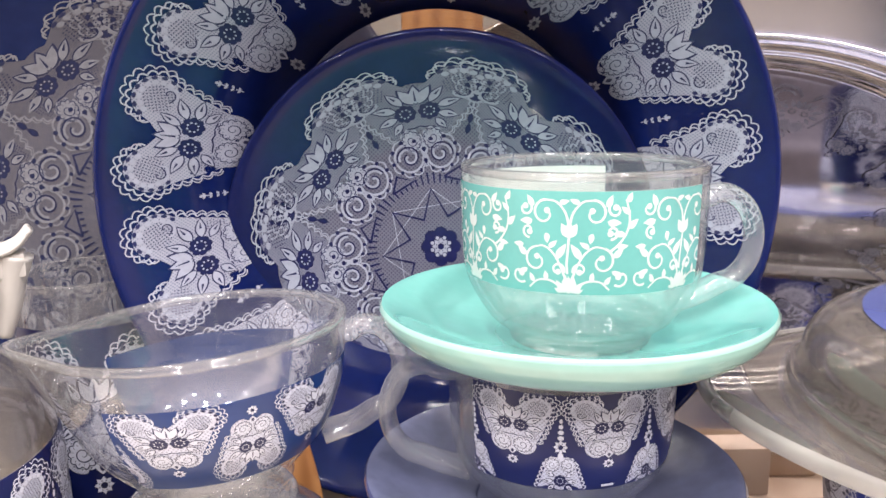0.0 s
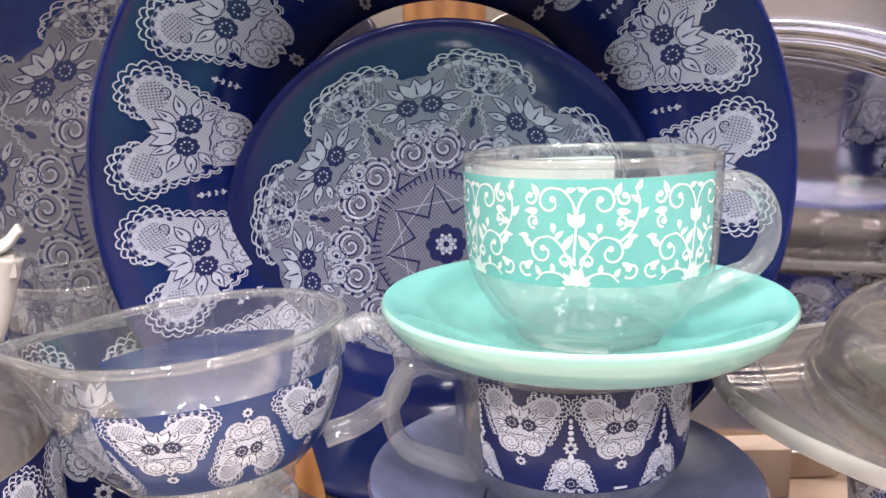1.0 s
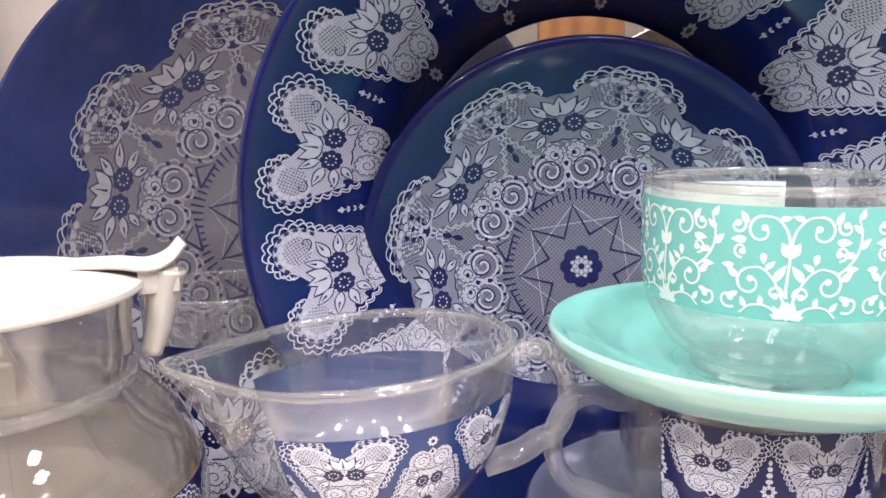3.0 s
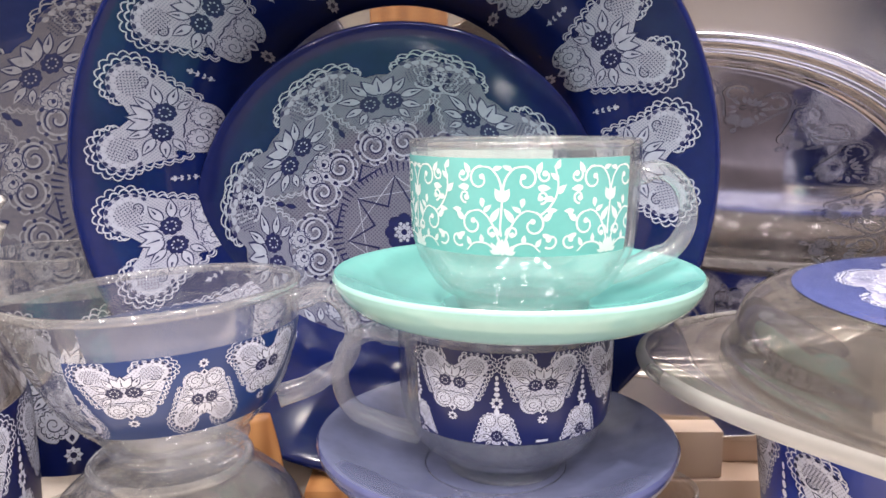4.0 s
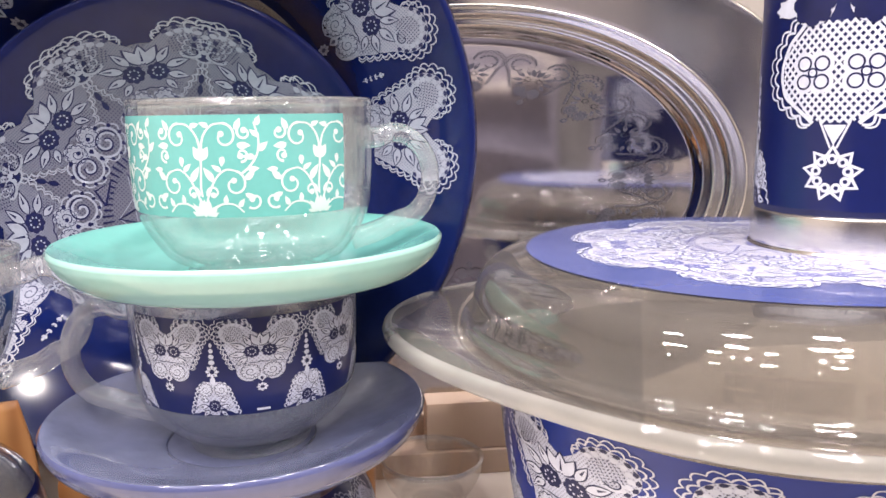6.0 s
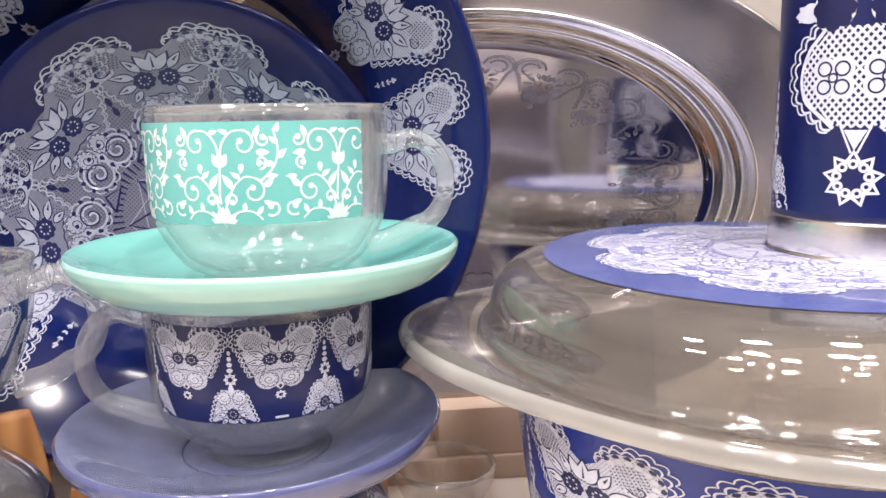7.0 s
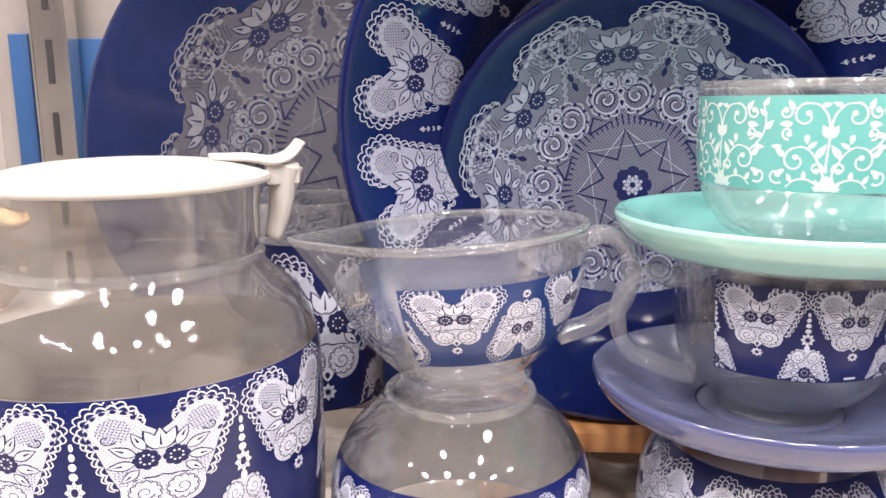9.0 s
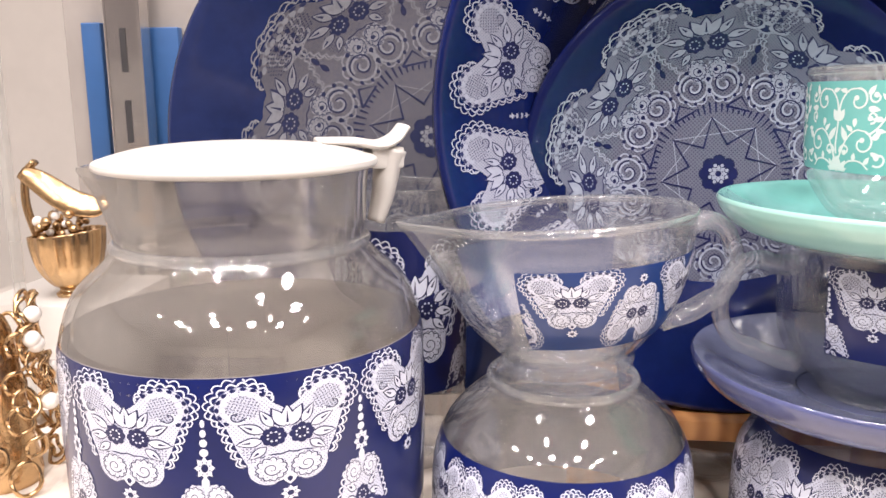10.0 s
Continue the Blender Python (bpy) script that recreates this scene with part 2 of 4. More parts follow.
def vessel(outer, wall, n=96, shape=None, floor=0.005):
    """A closed glass vessel with real wall thickness, from its outer profile (bottom centre to rim)."""
    outer = [tuple(p) for p in outer]
    r1, z1 = outer[-1]
    lip = [(r1 - wall * 0.15, z1 + wall * 0.35), (r1 - wall * 0.5, z1 + wall * 0.5), (r1 - wall * 0.85, z1 + wall * 0.35)]
    inner, i = [], len(outer) - 1
    while i > 0:
        (ra, za), (rb, zb) = outer[i - 1], outer[min(i + 1, len(outer) - 1)]
        d = math.hypot(rb - ra, zb - za) or 1
        r, z = outer[i][0] - wall * (zb - za) / d, outer[i][1] + wall * (rb - ra) / d
        if z <= floor + 0.0006:
            break
        if not inner or z < inner[-1][1] - 0.0002:
            inner.append((r, z))
        i -= 1
    r = inner[-1][0]
    return lathe(outer + lip + inner + [(r * 0.93, floor + 0.0002), (r * 0.6, floor), (0.0, floor)], n, False, shape)


def rim_bead(r, z, wall, n=96, shape=None):
    """The rounded solid lip of a vessel."""
    return lathe([(r - wall * 0.5 + wall * 0.6 * math.cos(a), z + wall * 0.6 * math.sin(a)) for a in [2 * math.pi * k / 10 for k in range(10)]], n, True, shape)


def sweep(pts, width, thick, n=12, side=(0, 1, 0), cap=True, taper=None):
    """A bar of oval section along the points; width lies along side."""
    P = [Vector(p) for p in pts]
    verts, faces = [], []
    s0 = Vector(side)
    for i, p in enumerate(P):
        d = (P[min(i + 1, len(P) - 1)] - P[max(i - 1, 0)]).normalized()
        s = (s0 - d * s0.dot(d)).normalized()
        u = d.cross(s)
        k = taper(i / (len(P) - 1)) if taper else 1
        for j in range(n):
            a = 2 * math.pi * j / n
            verts.append(p + s * (width * k * math.cos(a)) + u * (thick * k * math.sin(a)))
    for i in range(len(P) - 1):
        for j in range(n):
            faces.append([i * n + j, i * n + (j + 1) % n, (i + 1) * n + (j + 1) % n, (i + 1) * n + j])
    if cap:
        faces.append(list(range(n))[::-1]), faces.append([(len(P) - 1) * n + j for j in range(n)])
    return verts, faces


def box(x0, y0, z0, x1, y1, z1, bevel=0.0):
    bm = bmesh.new()
    bmesh.ops.create_cube(bm, size=1)
    for v in bm.verts:
        v.co = Vector(((x0 + x1) / 2 + v.co.x * (x1 - x0), (y0 + y1) / 2 + v.co.y * (y1 - y0), (z0 + z1) / 2 + v.co.z * (z1 - z0)))
    if bevel:
        bmesh.ops.bevel(bm, geom=bm.edges[:], offset=bevel, segments=2, affect="EDGES", profile=0.6)
    bm.verts.index_update()
    out = [v.co.copy() for v in bm.verts], [[v.index for v in f.verts] for f in bm.faces]
    bm.free()
    return out


def join(*geos):
    verts, faces = [], []
    for g in geos:
        k = len(verts)
        verts += list(g[0])
        faces += [[i + k for i in f] for f in g[1]]
    return verts, faces


def ball(c, r, n=10):
    prof = [(r * math.sin(math.pi * i / n), -r * math.cos(math.pi * i / n)) for i in range(n + 1)]
    prof[0], prof[-1] = (0, -r), (0, r)
    v, f = lathe(prof, 14)
    return [(x + c[0], y + c[1], z + c[2]) for x, y, z in v], f


# ---------------------------------------------------------------- printed lace


class Print:
    """Flat ornament in layers, later laid onto a curved surface."""

    def __init__(self):
        self.layers = {}

    def geo(self, layer):
        return self.layers.setdefault(layer, ([], []))

    def fill(self, pts, layer, rings=3, centre=None):
        v, f = self.geo(layer)
        n = len(pts)
        c = centre or (sum(p[0] for p in pts) / n, sum(p[1] for p in pts) / n)
        k0 = len(v)
        for r in range(rings):
            s = 1 - r / rings
            v += [(c[0] + (x - c[0]) * s, c[1] + (y - c[1]) * s) for x, y in pts]
        v.append(c)
        for r in range(rings - 1):
            for i in range(n):
                f.append([k0 + r * n + i, k0 + r * n + (i + 1) % n, k0 + (r + 1) * n + (i + 1) % n, k0 + (r + 1) * n + i])
        last = k0 + (rings - 1) * n
        for i in range(n):
            f.append([last + i, last + (i + 1) % n, k0 + rings * n])

    def line(self, pts, w, layer, closed=False, w1=None):
        v, f = self.geo(layer)
        n, k0 = len(pts), len(v)
        for i, (x, y) in enumerate(pts):
            a = pts[i - 1] if (i or closed) else pts[0]
            b = pts[(i + 1) % n] if (i < n - 1 or closed) else pts[-1]
            dx, dy = b[0] - a[0], b[1] - a[1]
            l = math.hypot(dx, dy) or 1
            h = 0.5 * (w if w1 is None else w + (w1 - w) * i / max(1, n - 1))
            v += [(x - dy / l * h, y + dx / l * h), (x + dy / l * h, y - dx / l * h)]
        for i in range(n if closed else n - 1):
            j = (i + 1) % n
            f.append([k0 + 2 * i, k0 + 2 * i + 1, k0 + 2 * j + 1, k0 + 2 * j])

    def dot(self, x, y, r, layer, n=10, ry=None):
        self.fill([(x + r * math.cos(2 * math.pi * i / n), y + (ry or r) * math.sin(2 * math.pi * i / n)) for i in range(n)], layer, 1, (x, y))

    def stamp(self, other, put):
        for layer, (v, f) in other.layers.items():
            tv, tf = self.geo(layer)
            k = len(tv)
            tv += [put(x, y) for x, y in v]
            tf += [[i + k for i in q] for q in f]

    def lay(self, onto, mats, parent, offsets, names):
        """onto(x, y, off) gives the place on the surface."""
        for layer, (v, f) in self.layers.items():
            if f:
                tagged(part(names[layer], ([onto(x, y, offsets[layer]) for x, y in v], f, v), mats[layer], parent), kind="stuff")


def arc(cx, cy, r, a0, a1, n=12, ry=None):
    return [(cx + r * math.cos(radians(a0 + (a1 - a0) * i / n)), cy + (ry or r) * math.sin(radians(a0 + (a1 - a0) * i / n))) for i in range(n + 1)]


def spiral(cx, cy, r0, r1, a0, turns, n=26):
    return [(cx + (r0 + (r1 - r0) * i / n) * math.cos(radians(a0 + 360 * turns * i / n)), cy + (r0 + (r1 - r0) * i / n) * math.sin(radians(a0 + 360 * turns * i / n))) for i in range(n + 1)]


def leaf_shape(x, y, ang, length, width, n=7, hook=0.0):
    a = radians(ang)
    left, right = [], []
    for i in range(n + 1):
        t = i / n
        w = width * math.sin(math.pi * t ** 0.8) * 0.5
        bend = hook * t * t * length
        px, py = t * length, bend
        left.append((x + px * math.cos(a) - (py + w) * math.sin(a), y + px * math.sin(a) + (py + w) * math.cos(a)))
        right.append((x + px * math.cos(a) - (py - w) * math.sin(a), y + px * math.sin(a) + (py - w) * math.cos(a)))
    return left + right[-2:0:-1]


def scalloped(pts, count, depth):
    """Points of a closed or open line pushed out in small scallops."""
    seg = [math.dist(a, b) for a, b in zip(pts, pts[1:])]
    total = sum(seg)
    out, steps, s, i = [], count * 8, 0.0, 0
    for k in range(steps + 1):
        d = total * k / steps
        while i < len(seg) - 1 and s + seg[i] < d:
            s += seg[i]
            i += 1
        t = (d - s) / seg[i] if seg[i] else 0
        (ax, ay), (bx, by) = pts[i], pts[i + 1]
        nx, ny = (by - ay) / (seg[i] or 1), -(bx - ax) / (seg[i] or 1)
        h = depth * abs(math.sin(math.pi * count * k / steps))
        out.append((ax + (bx - ax) * t + nx * h, ay + (by - ay) * t + ny * h))
    return out


def blossom(p, x, y, r, dark="dark", light="white", petals=8):
    """A dark flower with beads on its petals."""
    for k in range(petals):
        a = 2 * math.pi * k / petals
        p.dot(x + r * 0.66 * math.cos(a), y + r * 0.66 * math.sin(a), r * 0.36, dark, 9)
    p.dot(x, y, r * 0.62, dark, 10)
    for k in range(petals):
        a = 2 * math.pi * (k + 0.5) / petals
        p.dot(x + r * 0.46 * math.cos(a), y + r * 0.46 * math.sin(a), r * 0.10, light, 6)


def star_flower(p, x, y, r, light="white", dark="dark"):
    pts = []
    for k in range(16):
        q = r if k % 2 == 0 else r * 0.68
        a = 2 * math.pi * k / 16
        pts.append((x + q * math.cos(a), y + q * math.sin(a)))
    p.fill(pts, light, 2, (x, y))
    p.dot(x, y, r * 0.36, "ink", 10)
    for k in range(8):
        a = 2 * math.pi * (k + 0.5) / 8
        p.dot(x + r * 0.52 * math.cos(a), y + r * 0.52 * math.sin(a), r * 0.07, "ink", 6)


def leaf(p, x, y, ang, length, width):
    p.fill(leaf_shape(x, y, ang, length * 0.98, width * 1.12), "dark", 2)
    p.fill(leaf_shape(x + 0.010 * math.cos(radians(ang)), y + 0.010 * math.sin(radians(ang)), ang, length * 0.86, width * 0.84), "white", 2)
    a = radians(ang)
    p.line([(x + length * t * math.cos(a), y + length * t * math.sin(a)) for t in (0.45, 0.6, 0.75)], 0.02, "ink", False, 0.004)


def rosette(p, x, y, r, flip=1):
    """A round lace rosette with a scalloped edge."""
    ring = arc(x, y, r * 0.86, 0, 360, 30)
    p.fill(scalloped(ring, 9, r * 0.22)[:-1], "white", 3, (x, y))
    p.line(scalloped(arc(x, y, r * 0.74, 0, 360, 30), 11, r * 0.16), r * 0.075, "ink")
    for k in range(11):
        a = 2 * math.pi * k / 11
        p.dot(x + 0.92 * r * math.cos(a), y + 0.92 * r * math.sin(a), r * 0.055, "ink", 6)
    p.line([(x + flip * (q[0] - x), q[1]) for q in spiral(x, y, r * 0.52, r * 0.10, 200, 1.3, 22)], r * 0.085, "ink", False, r * 0.04)
    for k in range(14):
        a = 2 * math.pi * (k + 0.5) / 14
        p.line([(x + q * r * math.cos(a), y + q * r * math.sin(a)) for q in (0.56, 0.70)], r * 0.03, "ink")


def heart_motif(foot=True):
    """The large lace motif: two scalloped lobes, a pair of dark blossoms, leaves, and two rosettes below. About one unit wide."""
    p = Print()
    right = [(0.0, 0.25), (0.10, 0.33)] + arc(0.30, 0.30, 0.19, 135, -45, 14) + [(0.40, 0.08), (0.35, -0.08), (0.29, -0.22)] + arc(0.13, -0.28, 0.155, 10, -95, 8) + [(0.0, -0.36)]
    left = [(-x, y) for x, y in right[::-1]]
    body = right + left[1:-1]
    p.fill(body, "net", 5, (0.0, 0.02))
    for sgn in (1, -1):
        border = [(0.10, 0.335)] + arc(0.30, 0.30, 0.20, 135, -50, 16) + [(0.405, 0.07), (0.355, -0.09), (0.295, -0.23)]
        inner = [(0.12, 0.32)] + arc(0.30, 0.30, 0.165, 135, -50, 16)
        flip = lambda pts: [(sgn * x, y) for x, y in pts]
        for a in range(-5, 6):
            for b in range(-5, 6):
                gx, gy = 0.0245 * (a * 0.94 - b * 0.34), 0.0245 * (a * 0.34 + b * 0.94)
                if math.hypot(gx, gy) < 0.112:
                    p.dot(sgn * (0.30 + gx), 0.30 + gy, 0.0072, "ink", 4)
        for a in range(6):
            for b in range(9):
                gx, gy = 0.235 + 0.0245 * a, -0.20 + 0.0245 * b
                if gx < 0.285 + 0.32 * (gy + 0.2):
                    p.dot(sgn * gx, gy, 0.0066, "dark", 4)
        p.line(flip(scalloped(border, 15, -0.030)), 0.013, "white")
        p.line(flip(scalloped([(x * 1.07, y * 1.07 + 0.005) for x, y in border], 15, -0.032)), 0.010, "white")
        for k in range(9):
            a = radians(140 - 190 * k / 8)
            p.fill([(sgn * x, y) for x, y in leaf_shape(0.30 + 0.172 * math.cos(a) - 0.022 * math.cos(a + 1.57), 0.30 + 0.172 * math.sin(a) - 0.022 * math.sin(a + 1.57), math.degrees(a) + 90, 0.052, 0.036, 4)], "dark", 1)
        for k in range(9):
            a = radians(140 - 190 * k / 8)
            p.dot(sgn * (0.30 + 0.135 * math.cos(a)), 0.30 + 0.135 * math.sin(a), 0.024, "white", 8)
        p.line(flip(spiral(0.345, 0.235, 0.085, 0.02, 190, 0.8, 18)), 0.026, "white", False, 0.012)
        p.line(flip(spiral(0.345, 0.235, 0.062, 0.01, 200, 0.8, 18)), 0.010, "ink")
        for ang, ln, wd, ox, oy in ((62, 0.20, 0.075, 0.10, 0.10), (28, 0.21, 0.085, 0.16, 0.06), (-6, 0.20, 0.085, 0.17, -0.01), (-40, 0.17, 0.075, 0.15, -0.07)):
            q = Print()
            leaf(q, ox, oy, ang, ln, wd)
            p.stamp(q, lambda x, y: (sgn * x, y))
        q = Print()
        blossom(q, 0.100, 0.015, 0.094)
        p.stamp(q, lambda x, y: (sgn * x, y))
        rosette(p, sgn * 0.125, -0.285, 0.125, sgn)
        p.line(flip([(0.0, -0.14), (0.05, -0.155), (0.11, -0.15), (0.2, -0.17)]), 0.012, "dark")
    for dx, ang in ((-0.02, 116), (0.02, 64), (0, 90)):
        p.fill(leaf_shape(dx, 0.09, ang, 0.215, 0.105), "dark", 2)
        p.fill(leaf_shape(dx, 0.10, ang, 0.185, 0.080), "white", 2)
    p.line([(0, 0.13), (0, 0.24)], 0.018, "ink", False, 0.004)
    p.fill(leaf_shape(0, -0.34, -90, 0.11, 0.10), "white", 2)
    p.fill(leaf_shape(0, -0.37, -90, 0.06, 0.04), "ink", 1)
    if foot:
        star_flower(p, 0, -0.535, 0.072)
    return p


def spire_motif():
    """The slender motif between two hearts: beads, a star, and a spreading lace foot."""
    p = Print()
    for k, r in enumerate((0.018, 0.024, 0.030, 0.034)):
        p.dot(0, 0.20 - 0.062 * k, r, "white", 9, 0.026)
    star_flower(p, 0, -0.085, 0.078)
    p.fill(leaf_shape(0, -0.14, -90, 0.10, 0.06), "white", 1)
    body = [(0, -0.20), (0.09, -0.20), (0.15, -0.28), (0.20, -0.42), (0.25, -0.56), (0, -0.58), (-0.25, -0.56), (-0.20, -0.42), (-0.15, -0.28), (-0.09, -0.20)]
    p.fill(body, "net", 4, (0, -0.4))
    for s in (1, -1):
        rosette(p, s * 0.085, -0.285, 0.085, s)
        p.line([(s * x, y) for x, y in scalloped([(0.15, -0.26), (0.205, -0.42), (0.26, -0.57)], 6, -0.03)], 0.012, "white")
        q = Print()
        leaf(q, 0.06, -0.42, 28, 0.12, 0.055)
        leaf(q, 0.07, -0.47, -8, 0.13, 0.055)
        leaf(q, 0.06, -0.52, -40, 0.10, 0.05)
        p.stamp(q, lambda x, y: (s * x, y))
    blossom(p, 0, -0.47, 0.072)
    return p


def sprig_motif():
    p = Print()
    for k in range(4):
        t = -0.45 + 0.3 * k
        p.fill(leaf_shape(t, 0, 60, 0.22, 0.12), "white", 1)
        p.fill(leaf_shape(t, 0, -60, 0.22, 0.12), "white", 1)
    p.line([(-0.6, 0), (0.6, 0)], 0.06, "white")
    p.dot(0.62, 0, 0.09, "white", 8)
    return p


def tumbler_motif():
    """Large lace figure: two dark flowers, a scalloped lattice with curls, a drop, and a pointed star below."""
    p = Print()
    half = lambda y: 0.40 + 0.07 * math.cos(7.5 * y) - (0.9 * max(0.0, -y - 0.17) if y < 0 else 0.55 * max(0.0, y - 0.22))
    ys = [-0.36 + 0.72 * i / 24 for i in range(25)]
    for sgn in (1, -1):
        edge = [(sgn * half(y), y) for y in (ys if sgn > 0 else ys[::-1])]
        p.line(scalloped(edge, 9, 0.035), 0.018, "white")
        p.line(scalloped([(x * 1.12, y * 1.05) for x, y in edge], 9, 0.035), 0.013, "white")
        p.line([(x * 0.90, y * 0.97) for x, y in edge], 0.028, "white")
    for k in range(-22, 23):
        for sgn in (1, -1):
            run = []
            for i in range(41):
                x = -0.5 + i / 40
                y = sgn * x * 1.15 + 0.062 * k
                if abs(y) < 0.35 and abs(x) < half(y) * 0.90:
                    run.append((x, y))
            if len(run) > 1:
                p.line(run, 0.018, "white")
    for sx in (-0.17, 0.17):
        for dx, dy in ((0.062, 0.062), (-0.062, 0.062), (0.062, -0.062), (-0.062, -0.062)):
            p.dot(sx + dx, dy, 0.082, "white", 14)
        for dx, dy in ((0.062, 0.062), (-0.062, 0.062), (0.062, -0.062), (-0.062, -0.062)):
            p.line(arc(sx + dx, dy, 0.048, 0, 360, 16), 0.013, "ink", True)
        p.line(arc(sx, 0, 0.030, 0, 360, 12), 0.012, "ink", True)
        p.dot(sx * 1.15, 0.47, 0.155, "white", 18)
        blossom(p, sx * 1.15, 0.47, 0.155, "ink")
        for d in range(20):
            a = 2 * math.pi * d / 20
            p.line([(sx * 1.15 + q * math.cos(a), 0.47 + q * math.sin(a)) for q in (0.045, 0.10)], 0.010, "white")
    for sgn in (1, -1):
        for ang, y in ((35, 0.40), (0, 0.45), (-35, 0.52)):
            p.fill(leaf_shape(sgn * 0.33, y, ang if sgn > 0 else 180 - ang, 0.20, 0.11), "white", 2)
        p.line([(sgn * 0.10, -0.33), (sgn * 0.02, -0.52)], 0.014, "white")
    p.fill([(-0.075, -0.36), (0.075, -0.36), (0.0, -0.50)], "white", 2)
    pts = [((0.19 if k % 2 == 0 else 0.125) * math.sin(math.pi * k / 9), -0.70 + (0.19 if k % 2 == 0 else 0.125) * math.cos(math.pi * k / 9)) for k in range(18)]
    p.line(pts, 0.030, "white", True)
    for k in range(9):
        a = 2 * math.pi * k / 9
        p.dot(0.105 * math.sin(a), -0.70 + 0.105 * math.cos(a), 0.036, "white", 9)
        p.dot(0.105 * math.sin(a), -0.70 + 0.105 * math.cos(a), 0.016, "ink", 6)
    return p


TUMBLER, HEART, SPIRE, SPRIG = tumbler_motif(), heart_motif(), spire_motif(), sprig_motif()
LACE_MATS = {"net": LACE_NET, "white": LACE_WHITE, "dark": LACE_DARK, "ink": LACE_DARK}
BOWL_NET = lace_material("bowl_lace_net", (0.36, 0.37, 0.46), NAVY, 1.0, 0.5)
BOWL_THREAD = material("bowl_lace_thread", (0.38, 0.395, 0.49), 0.3, 0, 0.3, 0.1, 300)
BOWL_MATS = {"net": BOWL_NET, "white": BOWL_THREAD, "dark": LACE_DARK, "ink": LACE_DARK}
PLATE_MATS = {"under": PLATE_FIELD, "net": PLATE_NET, "white": PLATE_THREAD, "dark": LACE_DARK, "ink": LACE_DARK}
GREY_DARK = material("grey_lace_ground", (0.012, 0.016, 0.05), 0.3)
GREY_MATS = {"under": GREY_NET, "net": GREY_NET, "white": GREY_THREAD, "dark": GREY_DARK, "ink": GREY_DARK}
NAMES = {"under": "lace_field", "net": "lace_ground", "white": "lace_thread", "dark": "lace_outline", "ink": "lace_detail"}
OFF = {"under": 0.00008, "net": 0.00014, "dark": 0.00022, "white": 0.00030, "ink": 0.00038}


def band_surface(profile):
    """Lays (arc length at radius, z) onto a lathe's outer profile; a0 is the angle of x = 0."""
    zs, rs = [p[1] for p in profile], [p[0] for p in profile]

    def put(a0, radius):
        def onto(x, y, off):
            r = float(np.interp(y, zs, rs)) + off
            a = a0 + x / radius
            return r * math.cos(a), r * math.sin(a), y
        return onto
    return put


def band_patch(onto, x0, x1, z0, z1, off, nx=150, nz=16):
    verts = [onto(x0 + (x1 - x0) * i / nx, z0 + (z1 - z0) * j / nz, off) for j in range(nz + 1) for i in range(nx + 1)]
    faces = [[j * (nx + 1) + i, j * (nx + 1) + i + 1, (j + 1) * (nx + 1) + i + 1, (j + 1) * (nx + 1) + i] for j in range(nz) for i in range(nx)]
    return verts, faces


def lace_band(parent, profile, a0, radius, span, z0, z1, width, heart, spire=None, turned=None, mats=LACE_MATS, ground=None, shift=0.0, figure=None):
    """A printed band over span (degrees either side of a0): a ground, then hearts in turn with spires or turned hearts.
    heart: its middle's height, and its sizes across and up; spire: its star's height and its sizes; turned: as heart."""
    onto = band_surface(profile)(a0, radius)
    x0, x1 = (radians(d) * radius for d in span)
    part("band", band_patch(onto, x0, x1, z0, z1, 0.00006), ground or NAVY_PRINT, parent)
    p = Print()
    count = int(abs(x0) / width) + 2
    for k in range(-count, int(x1 / width) + 2):
        x = shift + k * width
        p.stamp(figure or HEART, lambda u, v: (x + u * heart[1], heart[0] + v * heart[2]))
        if turned:
            p.stamp(HEART, lambda u, v: (x + width / 2 + u * turned[1], turned[0] - v * turned[2]))
        if spire:
            p.stamp(SPIRE, lambda u, v: (x + width / 2 + u * spire[1], spire[0] + (v + 0.085) * spire[2]))
    for layer, (v, f) in p.layers.items():
        keep = [q for q in f if all(x0 <= v[i][0] <= x1 and z0 <= v[i][1] <= z1 for i in q)]
        p.layers[layer] = (v, keep)
    p.lay(onto, mats, parent, OFF, NAMES)


def dish_surface(profile):
    """Lays flat (x, y) onto the upper face of a dish: profile is (r, z)."""
    rs, zs = [p[0] for p in profile], [p[1] for p in profile]
    return lambda x, y, off: (x, y, float(np.interp(math.hypot(x, y), rs, zs)) + off)


